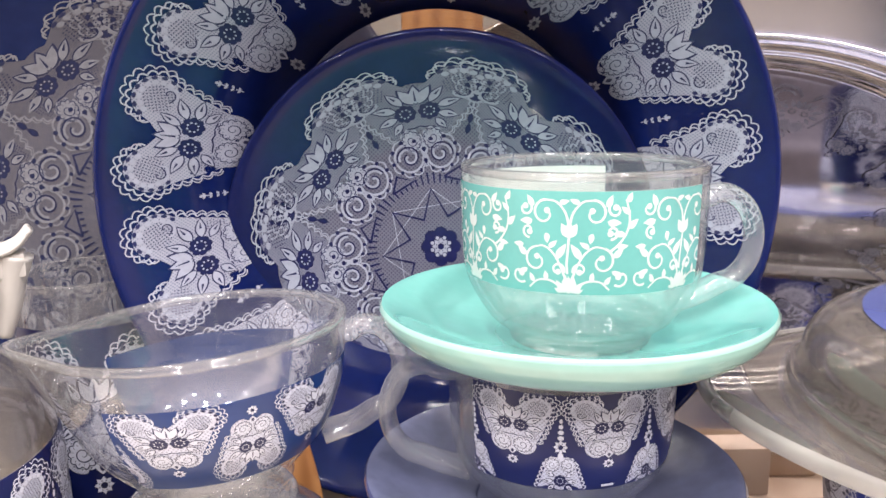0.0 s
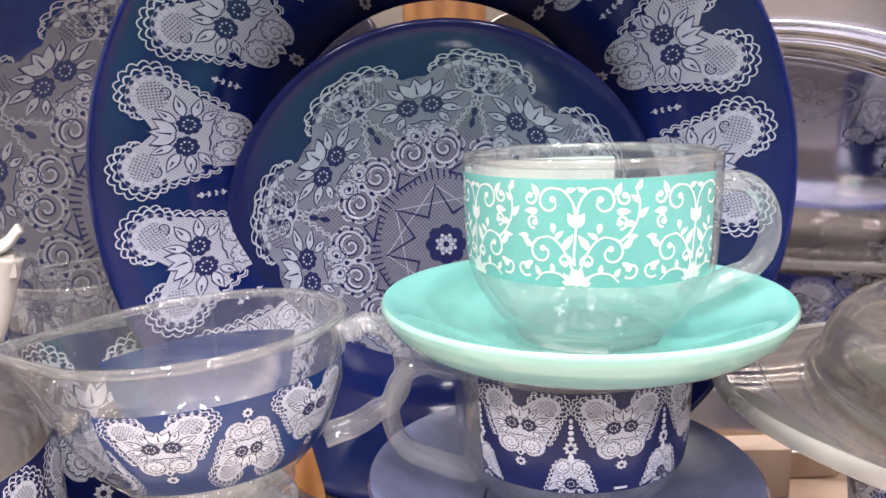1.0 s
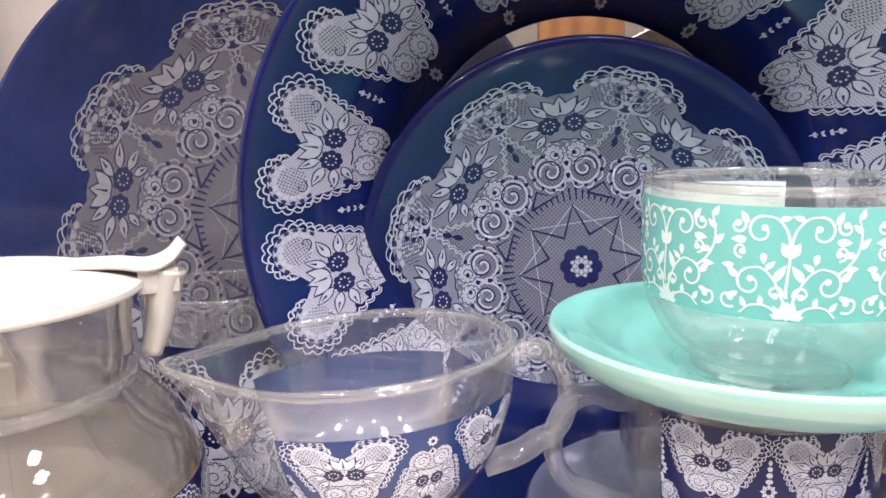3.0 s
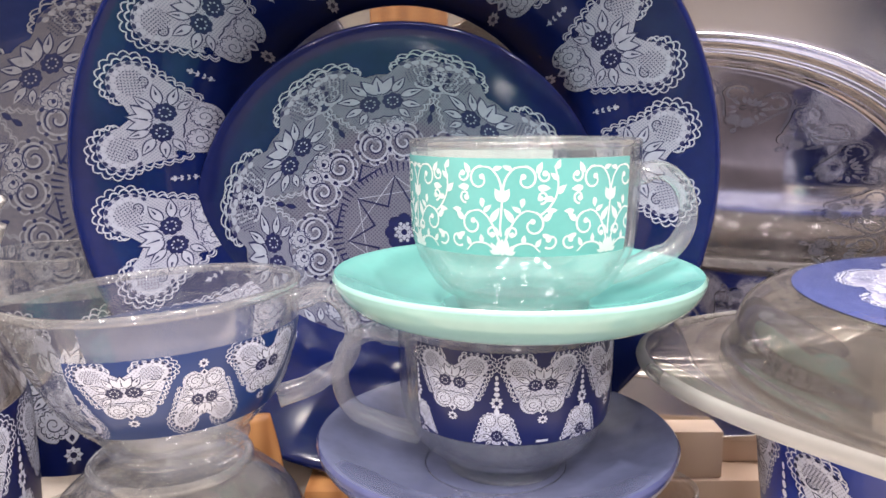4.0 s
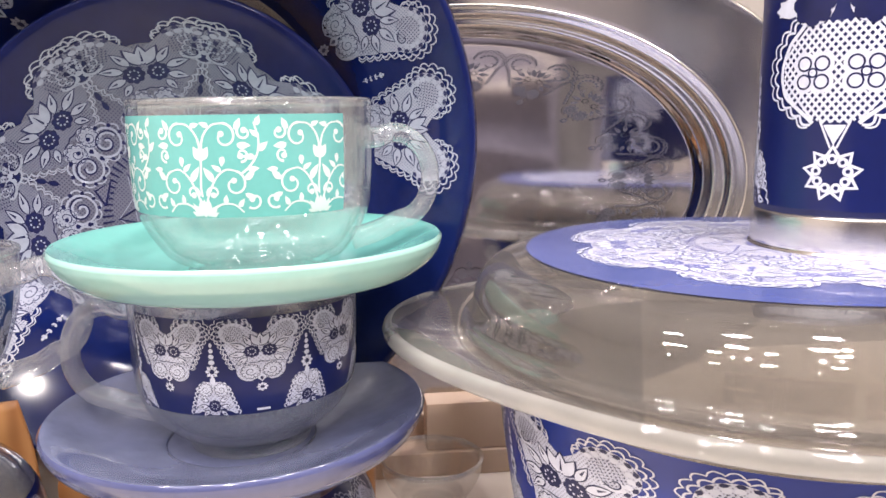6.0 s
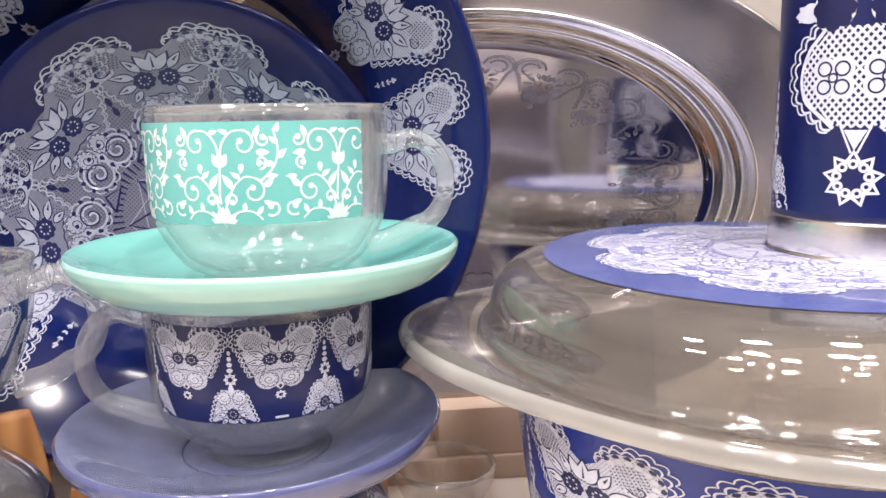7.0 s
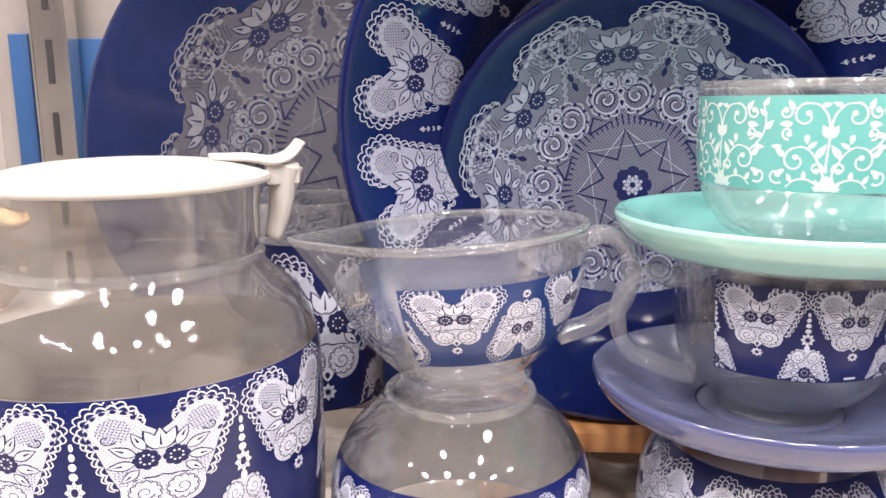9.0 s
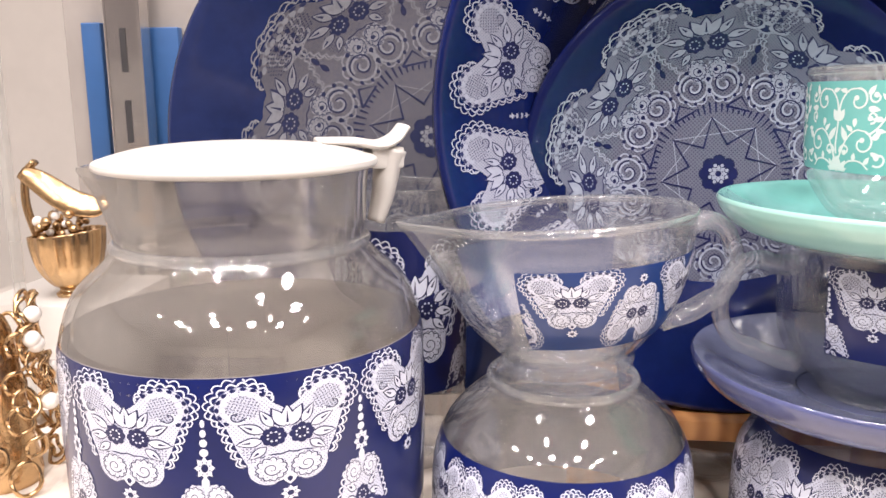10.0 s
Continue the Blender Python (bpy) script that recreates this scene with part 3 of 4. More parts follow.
def plate_rosette(R, turn):
    """The lace rosette of a plate, of outer radius R."""
    p = Print()
    p.fill([((0.81 + 0.035 * math.cos(8 * (2 * math.pi * i / 128 - math.pi / 2) + radians(8 * turn))) * R * math.cos(2 * math.pi * i / 128), (0.81 + 0.035 * math.cos(8 * (2 * math.pi * i / 128 - math.pi / 2) + radians(8 * turn))) * R * math.sin(2 * math.pi * i / 128)) for i in range(128)], "under", 12, (0, 0))
    for k in range(8):
        a = radians(turn + 45 * k)
        ca, sa = math.sin(a), math.cos(a)
        s = 0.70 * R

        def put(u, v):
            t, r = u * s * (0.92 + 0.35 * (v - 0.1)), 0.70 * R + v * s * 0.66
            ang = a + t / (0.72 * R)
            return r * math.sin(ang), r * math.cos(ang)
        p.stamp(HEART, put)
        b = a + radians(22.5)
        for j in range(5):
            r = R * (0.60 + 0.055 * j)
            p.fill(leaf_shape(r * math.sin(b), r * math.cos(b), 90 - math.degrees(b), 0.06 * R, 0.030 * R, 4), "dark", 1)
        for sgn in (-1, 1):
            c = a + sgn * radians(9.5)
            q = Print()
            q.line(arc(0, 0, 0.075, 0, 360, 18), 0.012, "white", True)
            q.line(spiral(0, 0, 0.055, 0.01, 0, 1.2, 18), 0.011, "white")
            q.line(spiral(0, 0, 0.066, 0.02, 0, 1.2, 18), 0.007, "ink")
            for d in range(9):
                q.dot(0.088 * math.cos(0.698 * d), 0.088 * math.sin(0.698 * d), 0.011, "ink", 6)
            q.line(scalloped(arc(0, 0, 0.088, 0, 360, 18), 8, 0.015), 0.008, "white")
            p.stamp(q, lambda u, v: ((0.49 + v) * R * math.sin(c + sgn * u / 0.49), (0.49 + v) * R * math.cos(c + sgn * u / 0.49)))
        tri = [(0.37, -0.07), (0.43, 0.0), (0.37, 0.07)]
        p.line([(r * R * math.sin(b + t / 0.4), r * R * math.cos(b + t / 0.4)) for r, t in tri + tri[:1]], 0.012 * R, "dark")
    for k in range(72):
        a = 2 * math.pi * k / 72
        r0, r1 = (0.335, 0.375 + 0.02 * math.cos(8 * (a - radians(turn))))
        p.line([(R * q * math.sin(a), R * q * math.cos(a)) for q in (r0, r1)], 0.006 * R, "ink", False, 0.011 * R)
    # eight-pointed star
    star = []
    for k in range(8):
        for q, da in ((0.31, 0), (0.165, 22.5)):
            a = radians(turn + 45 * k + da)
            star.append((q * R * math.sin(a), q * R * math.cos(a)))
    p.line(star, 0.014 * R, "ink", True)
    for k in range(8):
        a0, a1 = radians(turn + 45 * k), radians(turn + 45 * (k + 2))
        p.line([(0.31 * R * math.sin(a0), 0.31 * R * math.cos(a0)), (0.31 * R * math.sin(a1), 0.31 * R * math.cos(a1))], 0.004 * R, "white")
    blossom(p, 0, 0, 0.105 * R)
    star_flower(p, 0, 0, 0.048 * R)
    return p


# ---------------------------------------------------------------- the setting

def structure(name, geo, mat, label=""):
    ob = new(name, mesh_of(name, geo[0], geo[1], mat, False))
    return tagged(ob, label, "", "", "structure")


structure("floor", box(-3.0, -4.0, -1.0, 3.0, 2.2, -0.9), FLOOR, "grey shop floor")
structure("ceiling", box(-3.0, -4.0, 1.9, 3.0, 2.2, 2.0), CEILING, "pale shop ceiling")
structure("wall_north", box(-3.0, 2.2, -1.0, 3.0, 2.3, 2.0), WALL, "pale shop wall")
structure("wall_south", box(-3.0, -4.1, -1.0, 3.0, -4.0, 2.0), WALL, "pale shop wall")
structure("wall_west", box(-3.1, -4.1, -1.0, -3.0, 2.3, 2.0), WALL, "pale shop wall")
structure("wall_east", box(3.0, -4.1, -1.0, 3.1, 2.3, 2.0), WALL, "pale shop wall")
tagged(new("display_shelf", mesh_of("display_shelf", *box(-0.62, 0.08, -0.03, 0.75, 0.56, 0.0, 0.002), SHELF, False)), "beige laminate display shelf crowded with glassware", "shelf", "", "structure")

structure("shelf_base", box(-0.60, 0.10, -0.90, 0.73, 0.55, -0.03), WALL, "plain closed base under the display shelf")


# ---------------------------------------------------------------- cups and saucers

def cup_profile(h, rt, rf):
    """Outer profile of a rounded cup from the foot to the rim."""
    lower = [(rf, 0.0), (rf + 0.0005, 0.0022), (rf * 1.03, 0.0045), (rf * 1.26, h * 0.125), (rt * 0.855, h * 0.235), (rt * 0.945, h * 0.36), (rt * 0.982, h * 0.50), (rt * 0.995, h * 0.75), (rt, h)]
    return [(0.0, 0.0022), (rf * 0.6, 0.0022), (rf * 0.9, 0.0015)] + [tuple(p) for p in smooth_line(lower, 5)]


def handle_loop(r, z0, z1, out, low=None):
    """Points of an ear-shaped handle in the xz plane, from the upper joint round and down to the lower one on the wall."""
    zm, hz, hx = (z0 + z1) / 2, (z1 - z0) * 0.60, out * 0.60
    cx = r + out * 0.42
    ring = [(cx + hx * math.cos(radians(a)), 0, zm + hz * math.sin(radians(a))) for a in range(115, -86, -20)]
    return smooth_line([(r - 0.0035, 0, z1 + 0.001)] + ring + [(r + out * 0.10, 0, z0 - 0.0065), ((low or r) - 0.0030, 0, z0 - 0.0090)], 4)


def scroll_vine(x0, x1, z0, z1):
    """White scrolling vines with leaves, palmettes and tulips."""
    p = Print()
    h = z1 - z0
    unit = h * 1.18
    rng = random.Random(5)

    def tear(x, y, ang, ln, wd, hook=0.25):
        p.fill(leaf_shape(x, y, ang, ln * h * 0.98, wd * h * 1.0, 7, hook), "white", 2)

    x = x0 - unit * 0.35
    while x < x1 + unit:
        for sgn in (1, -1):
            at = lambda u, v: (x + sgn * u * 0.93 * h, z0 + v * h)

            def curve(pts, w=0.024, w1=0.016):
                p.line([at(u, v) for u, v in smooth_line(pts, 8)], w * h, "white", False, w1 * h)

            def scroll(u, v, r, a0, turns):
                curve(spiral(u, v, r, r * 0.28, a0, turns, 30), 0.024, 0.018)
                q = spiral(u, v, r, r * 0.28, a0, turns, 30)[-1]
                p.dot(*at(*q), 0.030 * h, "white", 10)

            def drop(u, v, ang, ln, wd, hook=0.3):
                ang += rng.uniform(-8, 8)
                tear(*at(u, v), ang if sgn > 0 else 180 - ang, ln, wd, hook * sgn)
            # stem from the palmette, rolling into a large scroll
            curve([(0.0, 0.03), (0.05, 0.20), (0.14, 0.38), (0.25, 0.47), (0.36, 0.46)])
            scroll(0.335, 0.33, 0.13, 78, -0.95)
            # stem of the upper scroll
            curve([(0.0, 0.66), (0.04, 0.80), (0.13, 0.90), (0.24, 0.92)])
            scroll(0.25, 0.79, 0.13, 95, -0.9)
            # small curls that fill between the stems
            scroll(0.115, 0.245, 0.075, 200, -0.85)
            scroll(0.46, 0.83, 0.075, 150, 0.85)
            scroll(0.425, 0.615, 0.070, 260, 0.9)
            # the runner along the lower edge
            curve([(0.06, 0.05), (0.18, 0.13), (0.32, 0.13), (0.42, 0.05)])
            scroll(0.53, 0.17, 0.09, 230, 0.8)
            if sgn > 0:
                curve([(0.40, 0.42), (0.50, 0.50), (0.58, 0.62), (0.60, 0.76), (0.56, 0.93)])
                drop(0.58, 0.66, 20, 0.13, 0.07)
                drop(0.56, 0.58, 150, 0.12, 0.065)
                drop(0.60, 0.78, 120, 0.11, 0.06)
                drop(0.57, 0.90, 50, 0.10, 0.06)
            for u, v, ang, ln, wd in ((0.02, 0.02, 66, 0.17, 0.075), (0.03, 0.02, 34, 0.15, 0.07), (0.03, 0.01, 6, 0.12, 0.055), (0.11, 0.35, 96, 0.17, 0.075), (0.20, 0.45, 118, 0.11, 0.055),
                                      (0.44, 0.38, 20, 0.13, 0.07), (0.44, 0.24, -38, 0.12, 0.055), (0.22, 0.14, 60, 0.09, 0.055), (0.36, 0.11, 40, 0.10, 0.055), (0.10, 0.88, 140, 0.10, 0.055),
                                      (0.36, 0.86, 40, 0.12, 0.065), (0.38, 0.72, -30, 0.13, 0.075), (0.24, 0.60, -120, 0.10, 0.06),
                                      (0.48, 0.48, -20, 0.11, 0.06)):
                drop(u, v, ang, ln, wd)
        # tulip on its stem, and the palmette
        p.line([(x, z0 + 0.03 * h), (x - 0.02 * h, z0 + 0.30 * h), (x, z0 + 0.58 * h)], 0.022 * h, "white")
        for ang in (118, 62, 90):
            tear(x, z0 + 0.56 * h, ang, 0.16, 0.085, 0)
        tear(x, z0, 90, 0.19, 0.08, 0)
        x += unit
    for layer, (v, f) in p.layers.items():
        p.layers[layer] = (v, [q for q in f if all(x0 <= v[i][0] <= x1 and z0 <= v[i][1] <= z1 for i in q)])
    return p


def saucer(name, loc, R, h, top, under, label, group):
    ob = thing(name, loc, label, "saucer", group)
    up = [tuple(q) for q in smooth_line([(0.0, 0.0045), (R * 0.36, 0.0045), (R * 0.42, 0.0055), (R * 0.70, h * 0.55), (R * 0.93, h * 0.93), (R * 0.985, h)], 6)]
    down = [tuple(q) for q in smooth_line([(R, h - 0.0012), (R * 0.988, h - 0.0045), (R * 0.945, h - 0.0090), (R * 0.85, h * 0.27), (R * 0.66, 0.0018), (R * 0.50, 0.0), (R * 0.40, 0.0003), (0.0, 0.001)], 6)]
    part("upper_face", lathe(up), top, ob)
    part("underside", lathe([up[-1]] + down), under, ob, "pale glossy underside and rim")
    return ob


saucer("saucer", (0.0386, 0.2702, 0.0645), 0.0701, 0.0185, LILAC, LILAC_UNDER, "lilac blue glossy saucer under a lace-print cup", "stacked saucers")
saucer("saucer", (0.0463, 0.2738, 0.1285), 0.0706, 0.0185, TEAL_IN, TEAL_OUT, "mint green glossy saucer on a glass cup", "stacked saucers")


def teacup(name, m, h, rt, rf, label, handle_z=None):
    ob = thing(name, m, label, "cup", "glass cups")
    prof = cup_profile(h, rt, rf)
    part("bowl", vessel(prof, 0.0026, 96, None, 0.0060), GLASS, ob)
    z0, z1 = handle_z or (h * 0.26, h * 0.80)
    part("handle", sweep(handle_loop(rt * 0.975, z0, z1, 0.0235, rt * 0.88), 0.0046, 0.0034, 18, (0, 1, 0), True, lambda t: 1.25 - 0.25 * math.sin(math.pi * t)), HANDLE, ob)
    part("rim", rim_bead(rt, h, 0.0026), SOLID, ob)
    return ob, prof


# mint cup on top
cup, prof = teacup("teacup", pose(0.0486, 0.2702, 0.1335, 0, 0, 8), 0.0615, 0.0427, 0.0250, "clear glass teacup with mint scroll print on a saucer", (0.0195, 0.0475))
A = radians(-98)
onto = band_surface(prof)(A, 0.0422)
X0, X1, Z0, Z1 = -0.149, 0.037, 0.0255, 0.0575
part("backing", band_patch(onto, X0, X1, Z0, Z1, -0.0004), WHITE_PRINT, cup)
part("band", band_patch(onto, X0, X1, Z0, Z1, 0.0001), TEAL_PRINT, cup)
scroll_vine(X0, X1, Z0, Z1).lay(onto, {"white": WHITE_PRINT}, cup, {"white": 0.0002}, {"white": "scroll_print"})

# lace cup in the middle, handle to the other side
cup, prof = teacup("teacup", pose(0.0419, 0.2713, 0.0690, 0, 0, 180), 0.0615, 0.0414, 0.0225, "clear glass teacup with navy lace print on a saucer", (0.0205, 0.0505))
lace_band(cup, prof, radians(60), 0.0405, (-23, 165), 0.0235, 0.0568, 0.0313, (0.0452, 0.0280, 0.0226), (0.0393, 0.0300, 0.0315))
onto = band_surface(prof)(radians(104.5), 0.0405)
part("maker_mark", band_patch(onto, -0.0022, 0.0022, 0.0247, 0.0256, 0.0005, 6, 1), LACE_WHITE, cup)

# upside-down cups that carry the stacks


def turned_cup(loc, h, rt, rf, label, a0, x0, x1, z0, z1, first, spin=0):
    ob = thing("upturned_cup", pose(*loc, 0, 0, spin), label, "cup", "glass cups")
    prof = [(r, h - z) for r, z in cup_profile(h, rt, rf)]
    up = [p for p in prof if p[0] > rf * 0.95][::-1]
    v, f = vessel(cup_profile(h, rt, rf), 0.0026, 96, None, 0.0060)
    part("bowl", ([(x, -y, h - z) for x, y, z in v], f), GLASS, ob)
    part("foot_ring", rim_bead(rf + 0.001, h - 0.002, 0.003), SOLID, ob)
    return ob, sorted(up, key=lambda q: q[1])


ob, prof = turned_cup((0.0395, 0.2737, 0.0), 0.0645, 0.0505, 0.029, "upside-down glass cup with navy lace print under a saucer", 0, 0, 0, 0, 0, 0)
lace_band(ob, prof, radians(-92), 0.048, (-130, 130), 0.006, 0.0535, 0.038, (0.034, 0.034, 0.032), None, (0.030, 0.026, 0.034))
ob, prof = turned_cup((-0.0848, 0.2560, 0.0), 0.0796, 0.0525, 0.029, "upside-down glass bowl with lace print under the creamer", 0, 0, 0, 0, 0, 0)
lace_band(ob, prof, radians(-96), 0.049, (-180, 180), 0.012, 0.0560, 0.0235, (0.0400, 0.0225, 0.0250), None, (0.0345, 0.0200, 0.0250))

# creamer
cream = thing("creamer", Matrix.Translation((-0.0825, 0.2600, 0.0808)) @ pose(0, 0, 0, 0, -3.5, 0) @ pose(0, 0, 0, 0, 0, 12) @ Matrix.Diagonal((1.03, 0.93, 1, 1)), "clear glass creamer with spout and navy lace print", "creamer")
low = [(0.0245, 0.0), (0.0255, 0.003), (0.0250, 0.006), (0.0295, 0.0105), (0.0390, 0.022), (0.0450, 0.036), (0.0480, 0.049), (0.0493, 0.0605)]
cream_prof = [(0.0, 0.0022), (0.018, 0.0022), (0.0225, 0.0012)] + [tuple(q) for q in smooth_line(low, 6)]


def spouted(a, r, z):
    """Draws the rim out into a spout towards -x, falling off below it."""
    d = abs(math.atan2(math.sin(a - math.pi), math.cos(a - math.pi)))
    k = math.exp(-(d / 0.36) ** 2) * max(0.0, (z - 0.018) / 0.044) ** 2.2
    rr = r * (1 + 0.28 * k)
    return rr * math.cos(a), rr * math.sin(a) * (1 - 0.25 * k), z + 0.001 * k


part("bowl", vessel(cream_prof, 0.0026, 128, spouted, 0.0060), GLASS, cream)
part("handle", sweep(handle_loop(0.0468, 0.0235, 0.0510, 0.0200, 0.0400), 0.0046, 0.0034, 18, (0, 1, 0), True, lambda t: 1.3 - 0.3 * math.sin(math.pi * t)), HANDLE, cream)
part("rim", rim_bead(0.0495, 0.0605, 0.0028, 128, spouted), SOLID, cream)
lace_band(cream, cream_prof, radians(-100.5), 0.044, (-23, 92), 0.0165, 0.0475, 0.0476, (0.0360, 0.0300, 0.0222), None, (0.0305, 0.0230, 0.0235), LACE_MATS, CREAM_BLUE)
part("back_band", band_patch(band_surface(cream_prof)(radians(90), 0.043), -0.03, 0.04, 0.0145, 0.0455, 0.00007), CREAM_BLUE, cream)

# ---------------------------------------------------------------- jar with white lid
jar = thing("jar", pose(-0.2090, 0.2458, 0.0, 0, 0, 27), "large clear glass jar with lace print and white lid", "jar")
J = [(0.0555, 0.0), (0.0620, 0.004), (0.0675, 0.014), (0.0690, 0.04), (0.0690, 0.085), (0.0680, 0.1), (0.0625, 0.1155), (0.0525, 0.1255), (0.0480, 0.1305), (0.0466, 0.134), (0.0472, 0.140), (0.0478, 0.152), (0.0488, 0.1605)]
jar_prof = [(0.0, 0.003), (0.045, 0.003), (0.052, 0.001)] + [tuple(q) for q in smooth_line(J, 6)]


def jar_lip(a, r, z):
    d = abs(math.atan2(math.sin(a - math.pi), math.cos(a - math.pi)))
    k = math.exp(-(d / 0.4) ** 2) * max(0.0, (z - 0.134) / 0.027) ** 1.6
    return r * (1 + 0.17 * k) * math.cos(a), r * (1 + 0.17 * k) * math.sin(a) * (1 - 0.3 * k), z


part("vessel", vessel(jar_prof, 0.0034, 128, jar_lip, 0.007), JAR_GLASS, jar)
part("neck_ring", lathe([(0.0470 + 0.0022 * math.cos(a), 0.1325 + 0.0022 * math.sin(a)) for a in [2 * math.pi * i / 10 for i in range(10)]], 96, True), SOLID, jar)
part("backing", band_patch(band_surface([p for p in jar_prof if p[0] > 0.05])(radians(-60.5 - 27), 0.069), -3.14 * 0.069, 3.14 * 0.069, 0.030, 0.1005, -0.0006), material("grey_backing_print", (0.42, 0.38, 0.37), 0.4, 0, 0, 0.15, 40), jar, "grey back of the print")
lace_band(jar, [p for p in jar_prof if p[0] > 0.05], radians(-60.5 - 27), 0.069, (-180, 180), 0.030, 0.1005, 0.0524, (0.0797, 0.0455, 0.0365), (0.0715, 0.0420, 0.052))
lid = part("lid", lathe([tuple(q) for q in smooth_line([(0.0450, 0.1592), (0.0462, 0.1598), (0.0515, 0.1605), (0.0522, 0.1625), (0.0500, 0.1642), (0.036, 0.1678), (0.018, 0.1695), (0.0, 0.170)], 6)], 96), WHITE_PLASTIC, jar, "white plastic lid")
lever = smooth_line([(0.030, 0, 0.1690), (0.044, 0, 0.1685), (0.054, 0, 0.1670), (0.061, 0, 0.1695), (0.0655, 0, 0.1745)], 6)
part("lever", sweep(lever, 0.0095, 0.0020, 14, (0, 1, 0), True, lambda t: 1 - 0.12 * math.cos(6 * t)), WHITE_PLASTIC, lid)
part("clasp", sweep(smooth_line([(0.060, 0, 0.1655), (0.0580, 0, 0.157), (0.0560, 0, 0.146), (0.0530, 0, 0.136)], 6), 0.0085, 0.0058, 14, (0, 1, 0), True, lambda t: 1.1 - 0.5 * t), WHITE_PLASTIC, lid)
part("hinge_block", box(0.050, -0.0075, 0.158, 0.0635, 0.0075, 0.1665, 0.0012), WHITE_PLASTIC, lid, "", True, 40)

# mug behind the creamer
mug = thing("mug", pose(-0.1640, 0.3470, 0.0), "clear glass mug with navy lace print behind the creamer", "mug")
mp = [tuple(q) for q in smooth_line([(0.029, 0.0), (0.0315, 0.003), (0.033, 0.02), (0.0335, 0.07), (0.034, 0.142)], 6)]
mug_prof = [(0.0, 0.003), (0.026, 0.002)] + mp
part("bowl", shell(mug_prof, 0.0026, 72, None, 0.006), CLEAR, mug)
lace_band(mug, mp, radians(-70), 0.0335, (-110, 110), 0.042, 0.124, 0.062, (0.085, 0.058, 0.062), (0.07, 0.05, 0.06))

# ---------------------------------------------------------------- standing plates


def standing(x, y, z, lean, yaw=0):
    """Pose of a dish that stands on its rim and faces the viewer: its axis points to -y, leaning back."""
    return pose(x, y, z, 90 - lean, 0, yaw)


# salad bowl behind, clear foot in the middle
bowl = thing("salad_bowl", standing(-0.003, 0.385, 0.180, 0), "navy glass salad bowl with white lace hearts, on edge", "bowl")
bp = [tuple(q) for q in smooth_line([(0.080, 0.0), (0.0845, 0.006), (0.0935, 0.024), (0.1035, 0.039), (0.1140, 0.0515), (0.1245, 0.0625), (0.1340, 0.0715), (0.1372, 0.0740)], 6)]
bowl_back = [(r + 0.0035, z - 0.0035) for r, z in bp]
part("wall", lathe(bp + [(0.1392, 0.0735)] + bowl_back[::-1], 128), NAVY_GLAZE, bowl)
part("foot", lathe([(0.0, 0.0), (0.0802, 0.0), (0.082, -0.0055), (0.079, -0.0065), (0.0, -0.006)], 96), LIDGLASS, bowl, "clear undecorated glass foot")
p = Print()
for k in range(-6, 3):
    a = radians(168 + 360 / 13 * k)

    def put(u, v):
        r = 0.1085 + v * 0.043
        ang = a - u * 0.0470 / 0.1105 * (1.0 - 0.1 * v)
        return r * math.cos(ang), r * math.sin(ang)
    p.stamp(HEART, put)
    b = a + radians(180 / 13)
    p.stamp(SPRIG, lambda u, v: ((0.101 + u * 0.0075) * math.cos(b + v * 0.07), (0.101 + u * 0.0075) * math.sin(b + v * 0.07)))
p.lay(dish_surface(bp), BOWL_MATS, bowl, OFF, NAMES)


def lace_plate(m, R, depth, rosette_r, turn, base, mats, label):
    ob = thing("plate", m, label, "plate", "lace plates")
    up = [tuple(q) for q in smooth_line([(0.0, 0.0), (R * 0.45, 0.0008), (R * 0.62, depth * 0.22), (R * 0.80, depth * 0.60), (R * 0.94, depth * 0.93), (R * 0.985, depth)], 8)]
    down = [(r * 1.005 + 0.0015, z - 0.003) for r, z in up if r > 0.001][::-1]
    part("dish", lathe(up + [(R, depth - 0.0008), (R, depth - 0.0022)] + down + [(0, -0.003)], 128), base, ob)
    plate_rosette(rosette_r, turn).lay(dish_surface(up), mats, ob, OFF, NAMES)
    return ob


lace_plate(standing(-0.002, 0.3735, 0.1464, 3), 0.1020, 0.021, 0.0935, -9, PLATE_BLUE, PLATE_MATS, "navy glass plate with grey lace rosette, leaning upright")
lace_plate(standing(-0.157, 0.418, 0.163, 6, 3), 0.150, 0.022, 0.118, 10, GREY_PLATE, GREY_MATS, "large grey-blue glass plate with faint lace rosette, upright")

# steel platter
platter = thing("oval_platter", standing(0.148, 0.412, 0.153, 0.2, -8.5), "oval polished steel serving platter standing on edge", "platter")
oval = lambda a, r, z: (r * math.cos(a), r * math.sin(a) * 0.63, z)
pl = [(0.0, 0.0), (0.05, 0.0002), (0.118, 0.0), (0.126, 0.001), (0.130, 0.0045), (0.134, 0.0085), (0.139, 0.0095), (0.142, 0.0125), (0.1455, 0.0135), (0.150, 0.0150), (0.160, 0.0165), (0.195, 0.0215), (0.1985, 0.0225), (0.2005, 0.0215)]
pl = [tuple(q) for q in smooth_line(pl, 4)]
for nm, lo, hi in (("well", -1, 0.1305), ("stepped_ring", 0.1295, 0.1505), ("rim", 0.1495, 1)):
    piece = [q for q in pl if lo <= q[0] <= hi]
    part(nm, lathe(piece + [(r, z - 0.0018) for r, z in piece[::-1]], 160, False, oval), WELL if nm == "well" else STEEL, platter)

